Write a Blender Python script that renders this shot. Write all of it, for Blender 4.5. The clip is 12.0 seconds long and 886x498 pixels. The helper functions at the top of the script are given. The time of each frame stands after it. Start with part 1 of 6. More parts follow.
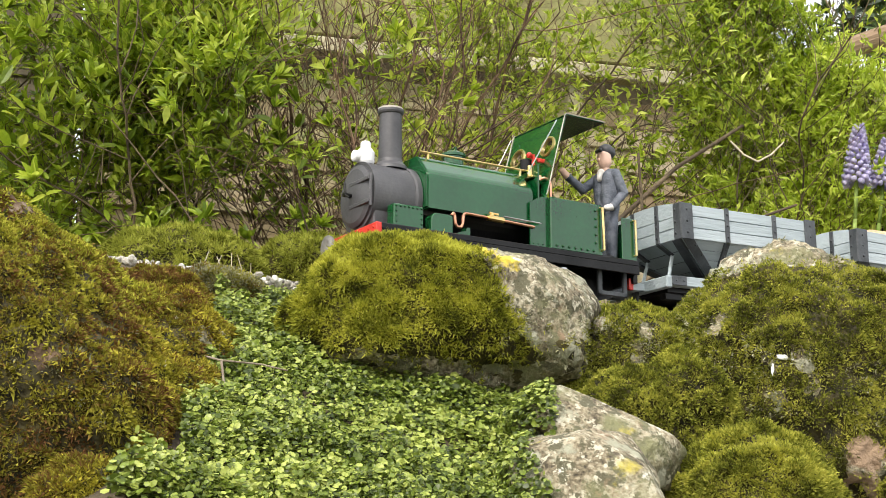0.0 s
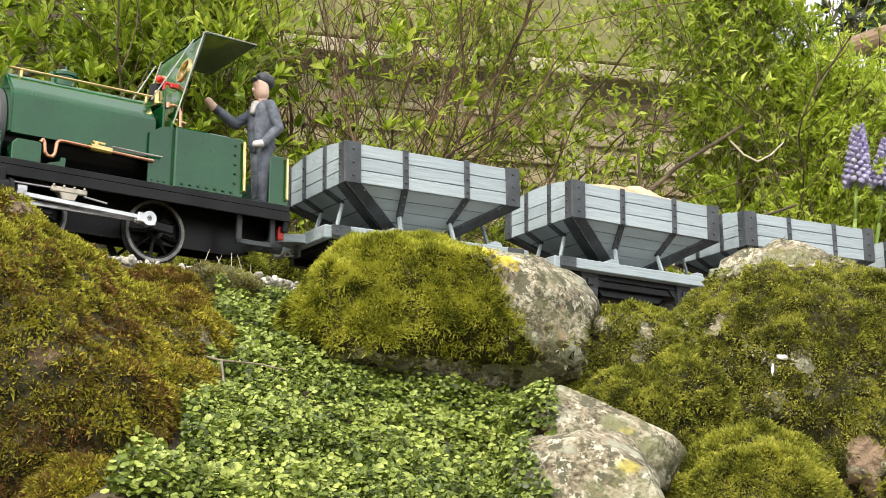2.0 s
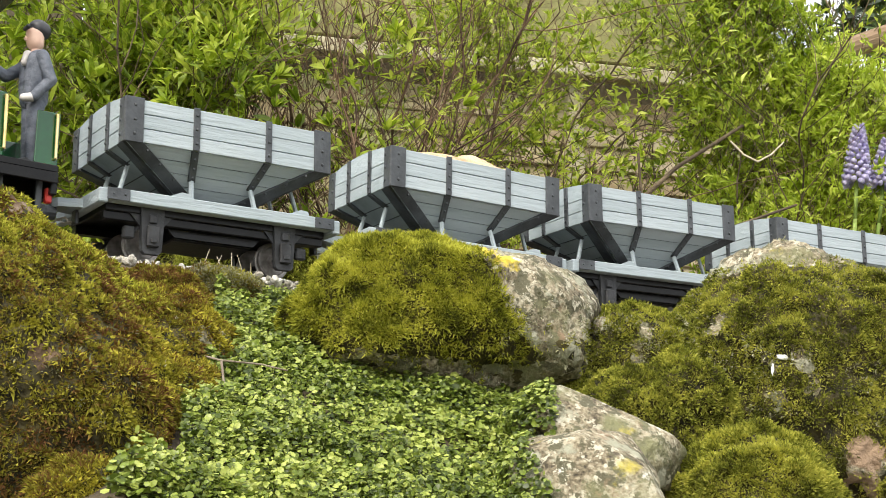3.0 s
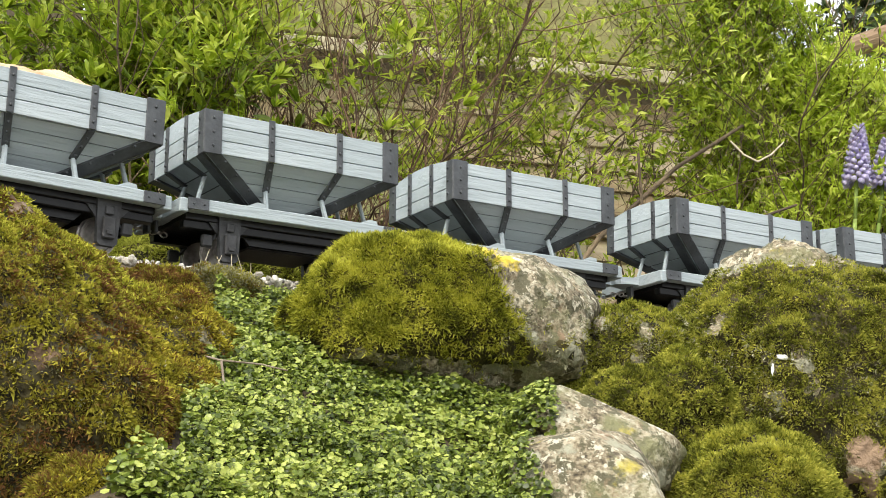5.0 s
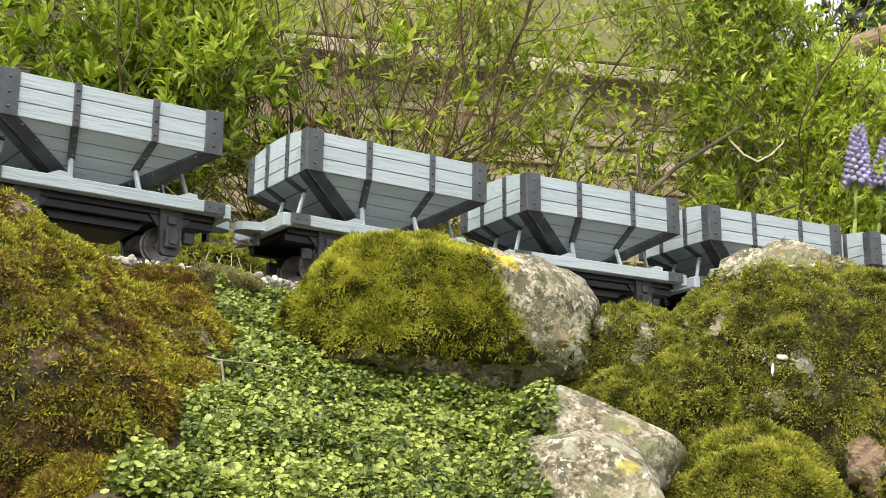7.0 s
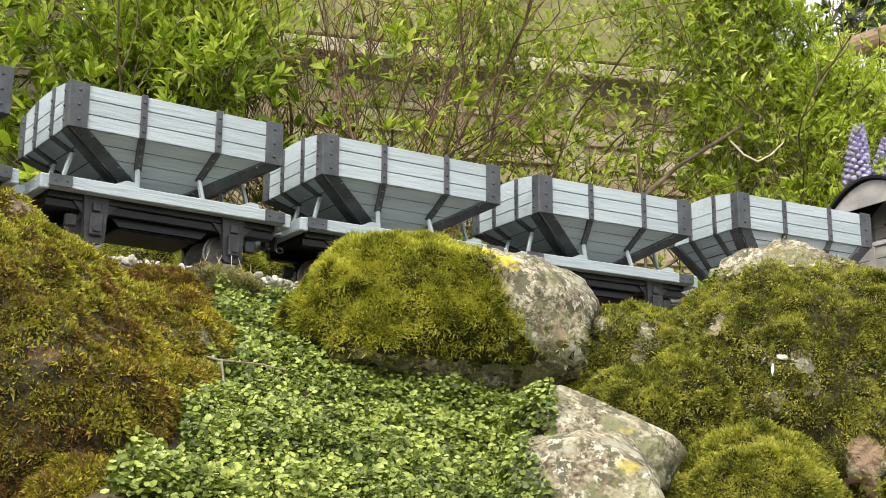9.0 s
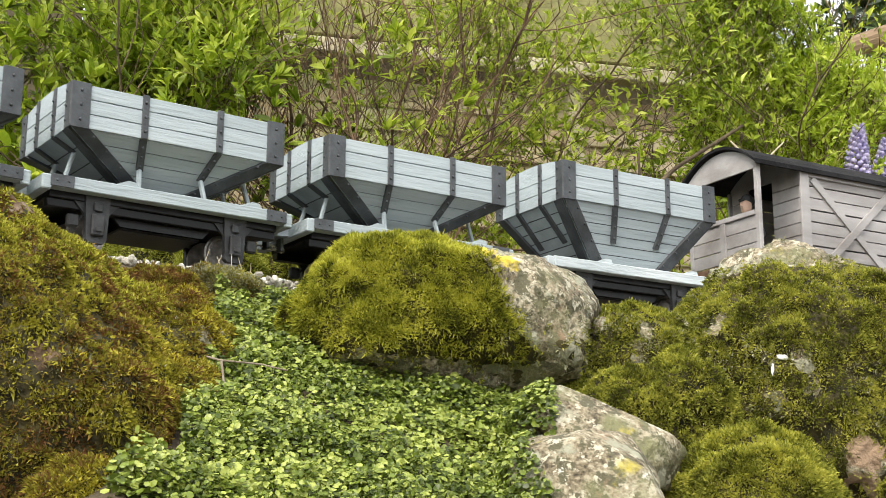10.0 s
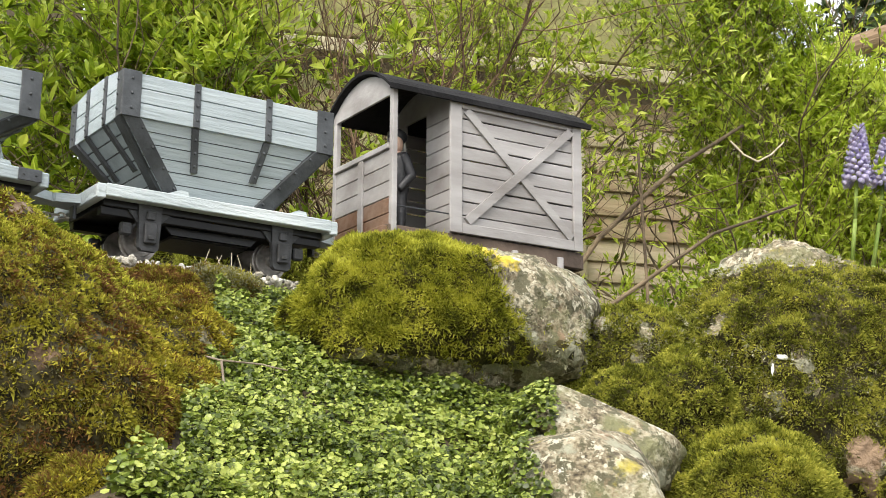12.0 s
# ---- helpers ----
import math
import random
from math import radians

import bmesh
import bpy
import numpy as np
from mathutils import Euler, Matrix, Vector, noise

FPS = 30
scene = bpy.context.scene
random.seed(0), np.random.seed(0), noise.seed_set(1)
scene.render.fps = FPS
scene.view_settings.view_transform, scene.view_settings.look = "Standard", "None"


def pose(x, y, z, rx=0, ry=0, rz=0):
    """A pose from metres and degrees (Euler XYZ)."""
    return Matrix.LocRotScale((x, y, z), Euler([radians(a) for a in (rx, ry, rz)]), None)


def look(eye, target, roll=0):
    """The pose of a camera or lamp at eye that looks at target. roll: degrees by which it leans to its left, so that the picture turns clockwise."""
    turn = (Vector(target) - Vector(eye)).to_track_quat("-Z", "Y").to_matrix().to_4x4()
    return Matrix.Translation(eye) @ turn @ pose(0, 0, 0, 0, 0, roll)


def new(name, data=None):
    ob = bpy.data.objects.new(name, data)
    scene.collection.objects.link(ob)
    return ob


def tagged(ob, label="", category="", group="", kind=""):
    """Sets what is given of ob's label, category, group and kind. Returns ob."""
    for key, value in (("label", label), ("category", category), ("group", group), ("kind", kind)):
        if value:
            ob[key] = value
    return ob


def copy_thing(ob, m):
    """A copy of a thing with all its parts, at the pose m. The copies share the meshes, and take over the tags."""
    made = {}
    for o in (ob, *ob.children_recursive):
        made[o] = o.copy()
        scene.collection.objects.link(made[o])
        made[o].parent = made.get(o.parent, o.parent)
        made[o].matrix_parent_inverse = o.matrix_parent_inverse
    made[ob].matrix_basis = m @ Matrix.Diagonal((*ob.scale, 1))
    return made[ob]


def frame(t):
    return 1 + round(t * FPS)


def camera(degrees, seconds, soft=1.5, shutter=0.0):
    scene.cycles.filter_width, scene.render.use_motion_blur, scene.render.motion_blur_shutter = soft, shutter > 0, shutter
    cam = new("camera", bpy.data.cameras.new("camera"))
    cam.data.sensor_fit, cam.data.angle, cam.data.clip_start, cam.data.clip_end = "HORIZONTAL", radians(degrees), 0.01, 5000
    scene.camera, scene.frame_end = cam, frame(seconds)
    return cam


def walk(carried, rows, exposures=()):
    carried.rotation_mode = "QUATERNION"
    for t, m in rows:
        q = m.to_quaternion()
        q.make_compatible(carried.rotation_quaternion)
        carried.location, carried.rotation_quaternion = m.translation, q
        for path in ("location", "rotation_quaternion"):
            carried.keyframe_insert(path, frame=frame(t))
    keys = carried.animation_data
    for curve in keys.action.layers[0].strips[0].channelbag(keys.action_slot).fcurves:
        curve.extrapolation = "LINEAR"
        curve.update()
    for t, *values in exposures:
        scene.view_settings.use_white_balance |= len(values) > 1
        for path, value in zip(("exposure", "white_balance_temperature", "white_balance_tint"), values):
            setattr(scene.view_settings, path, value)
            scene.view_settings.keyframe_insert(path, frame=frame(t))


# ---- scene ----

EYE = (0.0, 0.0, 0.30)
cam = camera(34.657, 12.0, soft=0.75, shutter=0.1)
STAND = pose(*EYE, 90 + 13.029, 0, 0)
walk(cam, [(0, STAND), (12.0, STAND)], exposures=[(0, 0.98, 6750, 10), (12.0, 0.98, 6750, 10)])

# ---- light: bright overcast sky, soft high sun ----
world = bpy.data.worlds.new("overcast_sky")
scene.world = world
world.use_nodes = True
wn = world.node_tree.nodes
sky = wn.new("ShaderNodeTexSky")
sky.sky_type, sky.sun_disc = "NISHITA", False
sky.sun_elevation, sky.sun_rotation = radians(48), radians(203)
sky.air_density, sky.dust_density = 1.0, 4.0
wn["Background"].inputs["Strength"].default_value = 0.15
cloud = wn.new("ShaderNodeMix")
cloud.data_type = "RGBA"
cloud.inputs["Factor"].default_value = 0.6
cloud.inputs["B"].default_value = (7.5, 7.6, 7.6, 1)
world.node_tree.links.new(sky.outputs[0], cloud.inputs["A"])
world.node_tree.links.new(cloud.outputs["Result"], wn["Background"].inputs["Color"])
sun = new("sun", bpy.data.lights.new("sun", "SUN"))
sun.data.energy, sun.data.angle, sun.data.color = 1.5, radians(30), (1.0, 0.97, 0.92)
sun.matrix_world = look((-0.9, -2.1, 2.55), (0, 0, 0))


# ---- materials ----
def mat(name, stops, scale=20.0, detail=6.0, rough=0.6, metal=0.0, bump=0.0, bump_scale=120.0, stretch=(1, 1, 1),
        island=0.0, per_object=0.0, spec=0.5, translucent=0.0, fine=0.25, coat=0.0):
    """Noise-driven colour ramp at two scales with fine relief; island and per_object vary the value piece by piece."""
    m = bpy.data.materials.new(name)
    m.use_nodes = True
    nt = m.node_tree
    n, l = nt.nodes, nt.links
    bsdf = n["Principled BSDF"]
    co = n.new("ShaderNodeTexCoord")
    mp = n.new("ShaderNodeMapping")
    mp.inputs["Scale"].default_value = stretch
    l.new(co.outputs["Object"], mp.inputs["Vector"])
    big = n.new("ShaderNodeTexNoise")
    big.inputs["Scale"].default_value, big.inputs["Detail"].default_value = scale, detail
    l.new(mp.outputs[0], big.inputs["Vector"])
    small = n.new("ShaderNodeTexNoise")
    small.inputs["Scale"].default_value, small.inputs["Detail"].default_value = bump_scale, 4.0
    l.new(mp.outputs[0], small.inputs["Vector"])
    mix = n.new("ShaderNodeMath")
    mix.operation = "MULTIPLY_ADD"
    l.new(small.outputs["Fac"], mix.inputs[0])
    mix.inputs[1].default_value = fine
    off = n.new("ShaderNodeMath")
    off.operation = "ADD"
    l.new(big.outputs["Fac"], off.inputs[0])
    off.inputs[1].default_value = -fine / 2
    l.new(off.outputs[0], mix.inputs[2])
    fac = mix.outputs[0]
    for amount, node, out in ((island, "ShaderNodeNewGeometry", "Random Per Island"), (per_object, "ShaderNodeObjectInfo", "Random")):
        if amount:
            g = n.new(node)
            a = n.new("ShaderNodeMath")
            a.operation = "MULTIPLY_ADD"
            l.new(g.outputs[out], a.inputs[0])
            a.inputs[1].default_value = amount
            c = n.new("ShaderNodeMath")
            c.operation = "ADD"
            l.new(fac, c.inputs[0])
            c.inputs[1].default_value = -amount / 2
            l.new(c.outputs[0], a.inputs[2])
            fac = a.outputs[0]
    ramp = n.new("ShaderNodeValToRGB")
    e = ramp.color_ramp.elements
    while len(e) < len(stops):
        e.new(0.5)
    for el, (p, c) in zip(e, stops):
        el.position, el.color = p, (*c, 1)
    l.new(fac, ramp.inputs[0])
    l.new(ramp.outputs[0], bsdf.inputs["Base Color"])
    bsdf.inputs["Roughness"].default_value = rough
    bsdf.inputs["Metallic"].default_value = metal
    bsdf.inputs["Specular IOR Level"].default_value = spec
    bsdf.inputs["Coat Weight"].default_value = coat
    if translucent:
        tr = n.new("ShaderNodeBsdfTranslucent")
        ms = n.new("ShaderNodeMixShader")
        ms.inputs[0].default_value = translucent
        l.new(ramp.outputs[0], tr.inputs["Color"])
        l.new(bsdf.outputs[0], ms.inputs[1])
        l.new(tr.outputs[0], ms.inputs[2])
        l.new(ms.outputs[0], n["Material Output"].inputs["Surface"])
    if bump:
        b = n.new("ShaderNodeBump")
        b.inputs["Strength"].default_value, b.inputs["Distance"].default_value = bump, 0.002
        l.new(small.outputs["Fac"], b.inputs["Height"])
        l.new(b.outputs[0], bsdf.inputs["Normal"])
    return m


def two(a, b, lo=0.35, hi=0.65):
    return [(lo, a), (hi, b)]


M = {
    "grey_wood": mat("grey_painted_wood", [(0.3, (0.30, 0.355, 0.375)), (0.5, (0.37, 0.435, 0.46)), (0.7, (0.43, 0.495, 0.52))], 18, 6, 0.6, 0, 0.4, 130, (0.35, 2.2, 3.2), per_object=0.14, fine=0.18),
    "iron": mat("dark_iron_paint", two((0.034, 0.039, 0.044), (0.072, 0.081, 0.089)), 60, 5, 0.5, 0, 0.2, 400),
    "black": mat("black_paint", two((0.003, 0.003, 0.0033), (0.009, 0.009, 0.0095)), 40, 5, 0.32, 0, 0.1, 400, spec=0.25),
    "chassis": mat("chassis_grey_black", two((0.014, 0.015, 0.016), (0.045, 0.048, 0.052)), 70, 5, 0.6, 0, 0.3, 300),
    "steel": mat("worn_steel", two((0.30, 0.29, 0.28), (0.55, 0.54, 0.52)), 60, 5, 0.38, 0.9, 0.2, 300),
    "rail": mat("rusty_rail", two((0.10, 0.085, 0.075), (0.22, 0.20, 0.19)), 60, 5, 0.5, 0.5, 0.3, 300),
    "green": mat("green_enamel", two((0.002, 0.052, 0.013), (0.005, 0.080, 0.021)), 15, 5, 0.16, 0, 0.04, 300, spec=0.4, coat=0.6),
    "smoke": mat("smokebox_grey", two((0.05, 0.05, 0.055), (0.085, 0.085, 0.09)), 30, 5, 0.5, 0, 0.1, 400),
    "red": mat("red_paint", two((0.50, 0.022, 0.015), (0.62, 0.04, 0.025)), 40, 5, 0.4, 0, 0.1, 400),
    "brass": mat("brass", two((0.70, 0.50, 0.20), (0.86, 0.68, 0.34)), 60, 5, 0.3, 1.0, 0.1, 300),
    "copper": mat("copper", two((0.70, 0.33, 0.20), (0.85, 0.48, 0.32)), 60, 5, 0.3, 1.0, 0.1, 300),
    "van_wood": mat("weathered_van_wood", [(0.3, (0.20, 0.185, 0.175)), (0.5, (0.33, 0.32, 0.315)), (0.7, (0.45, 0.44, 0.44))], 14, 7, 0.7, 0, 0.3, 90, (0.5, 1.5, 2.0), per_object=0.10, fine=0.12),
    "rust_wood": mat("rust_stained_wood", two((0.17, 0.085, 0.045), (0.30, 0.22, 0.17)), 14, 6, 0.75, 0, 0.5, 150),
    "roof": mat("dark_roof_felt", two((0.010, 0.010, 0.011), (0.026, 0.026, 0.028)), 30, 5, 0.8, 0, 0.5, 300, spec=0.15),
    "rock": mat("lichened_sandstone", [(0.28, (0.055, 0.045, 0.028)), (0.42, (0.18, 0.15, 0.095)), (0.55, (0.32, 0.28, 0.19)), (0.72, (0.47, 0.44, 0.33))], 46, 10, 0.9, 0, 1.0, 420, fine=0.8),
    "moss": mat("moss", [(0.28, (0.08, 0.09, 0.012)), (0.45, (0.30, 0.32, 0.03)), (0.66, (0.58, 0.57, 0.085))], 60, 4, 0.85, 0, 0, 300, island=0.3, spec=0.2, translucent=0.3, fine=0.15),
    "moss_soil": mat("peaty_moss_base", two((0.018, 0.016, 0.006), (0.07, 0.058, 0.016)), 90, 6, 0.95, 0, 1.0, 300),
    "rusty_peat": mat("rusty_peat", [(0.3, (0.04, 0.026, 0.014)), (0.5, (0.12, 0.075, 0.042)), (0.7, (0.26, 0.20, 0.145))], 60, 8, 0.95, 0, 1.0, 300, fine=0.6),
    "moss_mustard": mat("mustard_moss", [(0.27, (0.13, 0.09, 0.018)), (0.45, (0.33, 0.28, 0.03)), (0.68, (0.58, 0.52, 0.07))], 50, 5, 0.85, 0, 0, 300, island=0.35, spec=0.2, translucent=0.25, fine=0.15),
    "evergreen": mat("dark_evergreen_leaf", [(0.2, (0.012, 0.025, 0.006)), (0.5, (0.035, 0.065, 0.014)), (0.8, (0.08, 0.13, 0.03))], 3, 3, 0.4, 0, 0, 300, island=0.6, translucent=0.2),
    "soil": mat("dark_soil", two((0.03, 0.022, 0.013), (0.09, 0.07, 0.04)), 40, 6, 0.95, 0, 1.0, 200),
    "creeper": mat("creeper_leaf", [(0.2, (0.045, 0.070, 0.009)), (0.5, (0.180, 0.245, 0.034)), (0.8, (0.42, 0.48, 0.115))], 30, 4, 0.34, 0, 0, 300, island=0.65, spec=0.35, translucent=0.25),
    "hedge": mat("privet_leaf", [(0.2, (0.13, 0.205, 0.014)), (0.5, (0.345, 0.46, 0.034)), (0.8, (0.58, 0.65, 0.10))], 3, 3, 0.4, 0, 0, 300, island=0.6, translucent=0.48),
    "twig": mat("twig_bark", two((0.07, 0.05, 0.03), (0.20, 0.15, 0.09)), 40, 5, 0.85, 0, 0.5, 300, island=0.3),
    "twig_red": mat("red_brown_twig", two((0.055, 0.032, 0.018), (0.19, 0.12, 0.07)), 40, 5, 0.85, 0, 0.3, 300, island=0.4),
    "fence": mat("weathered_fence", [(0.3, (0.22, 0.15, 0.09)), (0.5, (0.38, 0.29, 0.18)), (0.7, (0.52, 0.44, 0.31))], 5, 6, 0.85, 0, 0.6, 60, (0.4, 1, 3), per_object=0.3),
    "wheel": mat("worn_wheel_steel", two((0.15, 0.14, 0.13), (0.38, 0.36, 0.34)), 80, 5, 0.45, 0.6, 0.2, 300),
    "bright": mat("bright_steel", two((0.50, 0.50, 0.50), (0.70, 0.70, 0.69)), 60, 5, 0.3, 1.0, 0.1, 300),
    "pale_grey": mat("pale_grey_paint", two((0.36, 0.43, 0.45), (0.55, 0.61, 0.63)), 18, 6, 0.55, 0, 0.6, 160, (0.4, 2, 2)),
    "pale": mat("pale_worn_metal", two((0.35, 0.32, 0.27), (0.55, 0.50, 0.42)), 60, 5, 0.5, 0.2),
    "white": mat("white_plastic", two((0.72, 0.73, 0.74), (0.82, 0.82, 0.83)), 40, 4, 0.4),
    "overall": mat("dark_blue_overalls", two((0.055, 0.068, 0.09), (0.17, 0.19, 0.23)), 90, 6, 0.7, 0, 0.5, 300),
    "skin": mat("painted_flesh", two((0.74, 0.48, 0.36), (0.84, 0.60, 0.48)), 150, 4, 0.5),
    "cuff": mat("off_white_paint", two((0.55, 0.52, 0.48), (0.70, 0.68, 0.64)), 150, 4, 0.5),
    "cap": mat("dark_cap_paint", two((0.02, 0.022, 0.026), (0.05, 0.052, 0.058)), 120, 4, 0.45),
    "van_dark": mat("dark_van_wood", two((0.05, 0.035, 0.025), (0.14, 0.10, 0.075)), 25, 6, 0.75, 0, 0.5, 150),
    "moss_dark": mat("dark_green_moss", [(0.27, (0.06, 0.065, 0.012)), (0.45, (0.205, 0.230, 0.026)), (0.68, (0.49, 0.48, 0.085))], 55, 5, 0.85, 0, 0, 300, island=0.3, spec=0.2, translucent=0.25, fine=0.15),
    "moss_brown": mat("olive_rust_moss", [(0.30, (0.16, 0.075, 0.028)), (0.42, (0.20, 0.125, 0.03)), (0.49, (0.21, 0.19, 0.025)), (0.70, (0.42, 0.40, 0.05))], 30, 5, 0.85, 0, 0, 300, island=0.3, spec=0.2, translucent=0.25, fine=0.15),
    "moss_grey": mat("grey_green_moss", [(0.25, (0.15, 0.15, 0.08)), (0.5, (0.32, 0.32, 0.19)), (0.78, (0.52, 0.51, 0.36))], 60, 5, 0.9, 0, 0, 300, island=0.35, spec=0.2, translucent=0.15),
    "moss_light": mat("yellow_green_moss", [(0.25, (0.10, 0.11, 0.012)), (0.48, (0.28, 0.31, 0.04)), (0.72, (0.48, 0.50, 0.10))], 60, 5, 0.85, 0, 0, 300, island=0.35, spec=0.2, translucent=0.3, fine=0.15),
    "hedge_dark": mat("glossy_leaf", [(0.2, (0.13, 0.205, 0.012)), (0.5, (0.355, 0.48, 0.036)), (0.8, (0.60, 0.68, 0.10))], 3, 3, 0.35, 0, 0, 300, island=0.6, translucent=0.48),
    "hedge_light": mat("yellow_green_leaf", [(0.2, (0.18, 0.27, 0.016)), (0.5, (0.43, 0.55, 0.045)), (0.8, (0.64, 0.72, 0.12))], 3, 3, 0.42, 0, 0, 300, island=0.5, translucent=0.45),
    "fence_pale": mat("pale_fence_wood", two((0.34, 0.30, 0.18), (0.55, 0.51, 0.36)), 6, 6, 0.85, 0, 0.5, 80),
    "fence_green": mat("algae_fence_wood", two((0.13, 0.13, 0.045), (0.29, 0.28, 0.11)), 5, 6, 0.85, 0, 0.5, 80),
    # fence wood with the shade behind the hedge put into its colour
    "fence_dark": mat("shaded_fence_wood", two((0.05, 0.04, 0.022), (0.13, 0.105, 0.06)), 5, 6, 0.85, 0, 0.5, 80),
    "log": mat("cut_timber", two((0.20, 0.13, 0.08), (0.38, 0.27, 0.18)), 12, 6, 0.85, 0, 0.6, 90, (0.4, 2, 2)),
    "straw": mat("dry_straw", two((0.36, 0.31, 0.20), (0.62, 0.56, 0.42)), 90, 5, 0.8, 0, 0.3, 400),
    "dead": mat("grey_dead_twig", two((0.13, 0.10, 0.07), (0.28, 0.24, 0.18)), 120, 5, 0.85, 0, 0.3, 400),
    "stem": mat("pale_green_stem", two((0.24, 0.36, 0.06), (0.40, 0.52, 0.14)), 30, 4, 0.5, 0, 0, 300, translucent=0.3),
    "petal": mat("violet_blue_petal", two((0.48, 0.44, 0.70), (0.68, 0.63, 0.84)), 90, 4, 0.5, 0, 0, 300, per_object=0.4, translucent=0.35),
    "sand": mat("sand_load", two((0.45, 0.30, 0.17), (0.66, 0.49, 0.32)), 60, 6, 0.95, 0, 1.0, 400),
    "stone": mat("pale_gravel", two((0.30, 0.28, 0.23), (0.62, 0.60, 0.54)), 60, 5, 0.9, 0, 0.6, 400, island=0.3),
}


glass = bpy.data.materials.new("clear_glass")
glass.use_nodes = True
glass.node_tree.nodes["Principled BSDF"].inputs["Transmission Weight"].default_value = 1.0
glass.node_tree.nodes["Principled BSDF"].inputs["Roughness"].default_value = 0.03
M["glass"] = glass


def lichened(m, patches):
    """Adds lichen patches over a stone's colour: scale, threshold, softness, colour."""
    nt = m.node_tree
    n, l = nt.nodes, nt.links
    base = n["Principled BSDF"].inputs["Base Color"]
    src = base.links[0].from_socket
    co = n.new("ShaderNodeTexCoord")
    for i, (scale, lo, soft, colour) in enumerate(patches):
        t = n.new("ShaderNodeTexNoise")
        t.inputs["Scale"].default_value, t.inputs["Detail"].default_value, t.inputs["Roughness"].default_value = scale, 7, 0.65
        mp = n.new("ShaderNodeMapping")
        mp.inputs["Location"].default_value = (i * 3.7, i * 1.9, i * 5.1)
        l.new(co.outputs["Object"], mp.inputs["Vector"])
        l.new(mp.outputs[0], t.inputs["Vector"])
        r = n.new("ShaderNodeMapRange")
        r.inputs["From Min"].default_value, r.inputs["From Max"].default_value = lo, lo + soft
        l.new(t.outputs["Fac"], r.inputs["Value"])
        x = n.new("ShaderNodeMix")
        x.data_type = "RGBA"
        l.new(r.outputs[0], x.inputs["Factor"])
        l.new(src, x.inputs["A"])
        x.inputs["B"].default_value = (*colour, 1)
        src = x.outputs["Result"]
    l.new(src, base)



def crust(m, centre, radius, colour):
    """One ragged lichen crust on a stone, round a place in the stone's own space."""
    nt = m.node_tree
    n, l = nt.nodes, nt.links
    base = n["Principled BSDF"].inputs["Base Color"]
    src = base.links[0].from_socket
    co = n.new("ShaderNodeTexCoord")
    d = n.new("ShaderNodeVectorMath")
    d.operation = "DISTANCE"
    l.new(co.outputs["Object"], d.inputs[0])
    d.inputs[1].default_value = centre
    t = n.new("ShaderNodeTexNoise")
    t.inputs["Scale"].default_value, t.inputs["Detail"].default_value = 110, 6
    l.new(co.outputs["Object"], t.inputs["Vector"])
    a = n.new("ShaderNodeMath")
    a.operation = "MULTIPLY_ADD"
    l.new(t.outputs["Fac"], a.inputs[0])
    a.inputs[1].default_value = radius * 1.6
    l.new(d.outputs["Value"], a.inputs[2])
    r = n.new("ShaderNodeMapRange")
    r.inputs["From Min"].default_value, r.inputs["From Max"].default_value = radius * 1.85, radius * 1.65
    l.new(a.outputs[0], r.inputs["Value"])
    x = n.new("ShaderNodeMix")
    x.data_type = "RGBA"
    l.new(r.outputs[0], x.inputs["Factor"])
    l.new(src, x.inputs["A"])
    x.inputs["B"].default_value = (*colour, 1)
    l.new(x.outputs["Result"], base)


lichened(M["rock"], [(95, 0.50, 0.05, (0.10, 0.095, 0.055)), (150, 0.56, 0.04, (0.50, 0.47, 0.36)), (24, 0.50, 0.14, (0.19, 0.19, 0.095)), (34, 0.56, 0.05, (0.33, 0.33, 0.24)), (30, 0.63, 0.10, (0.42, 0.36, 0.07)), (60, 0.66, 0.03, (0.55, 0.55, 0.47)), (40, 0.62, 0.10, (0.27, 0.18, 0.11))])
lichened(M["fence"], [(7, 0.46, 0.16, (0.30, 0.31, 0.14)), (11, 0.58, 0.10, (0.13, 0.09, 0.06)), (5, 0.58, 0.12, (0.52, 0.36, 0.26))])
lichened(M["van_wood"], [(16, 0.62, 0.12, (0.20, 0.105, 0.05))])


# ---- mesh helpers ----
def part(name, bm, material, parent=None, label="", smooth=False):
    me = bpy.data.meshes.new(name)
    bm.normal_update()
    bm.to_mesh(me)
    bm.free()
    if smooth:
        for p in me.polygons:
            p.use_smooth = True
    me.materials.append(M[material])
    ob = new(name, me)
    ob.parent = parent
    if label:
        ob["label"] = label
    return ob


def raw(name, verts, faces, material, parent=None, smooth=False):
    me = bpy.data.meshes.new(name)
    me.from_pydata(verts, [], faces)
    if smooth:
        for p in me.polygons:
            p.use_smooth = True
    me.materials.append(M[material])
    ob = new(name, me)
    ob.parent = parent
    return ob


def box(bm, lo, hi, bevel=0.0, m=None):
    c = [(a + b) / 2 for a, b in zip(lo, hi)]
    d = [abs(b - a) for a, b in zip(lo, hi)]
    g = bmesh.ops.create_cube(bm, size=1.0, matrix=Matrix.Translation(c) @ Matrix.Diagonal((*d, 1)))
    vs = g["verts"]
    if bevel:
        es = list({e for v in vs for e in v.link_edges})
        r = bmesh.ops.bevel(bm, geom=es, offset=bevel, segments=1, affect="EDGES")
        vs = list({v for f in r["faces"] for v in f.verts} | {v for v in vs if v.is_valid})
    if m is not None:
        bmesh.ops.transform(bm, matrix=m, verts=vs)
    return vs


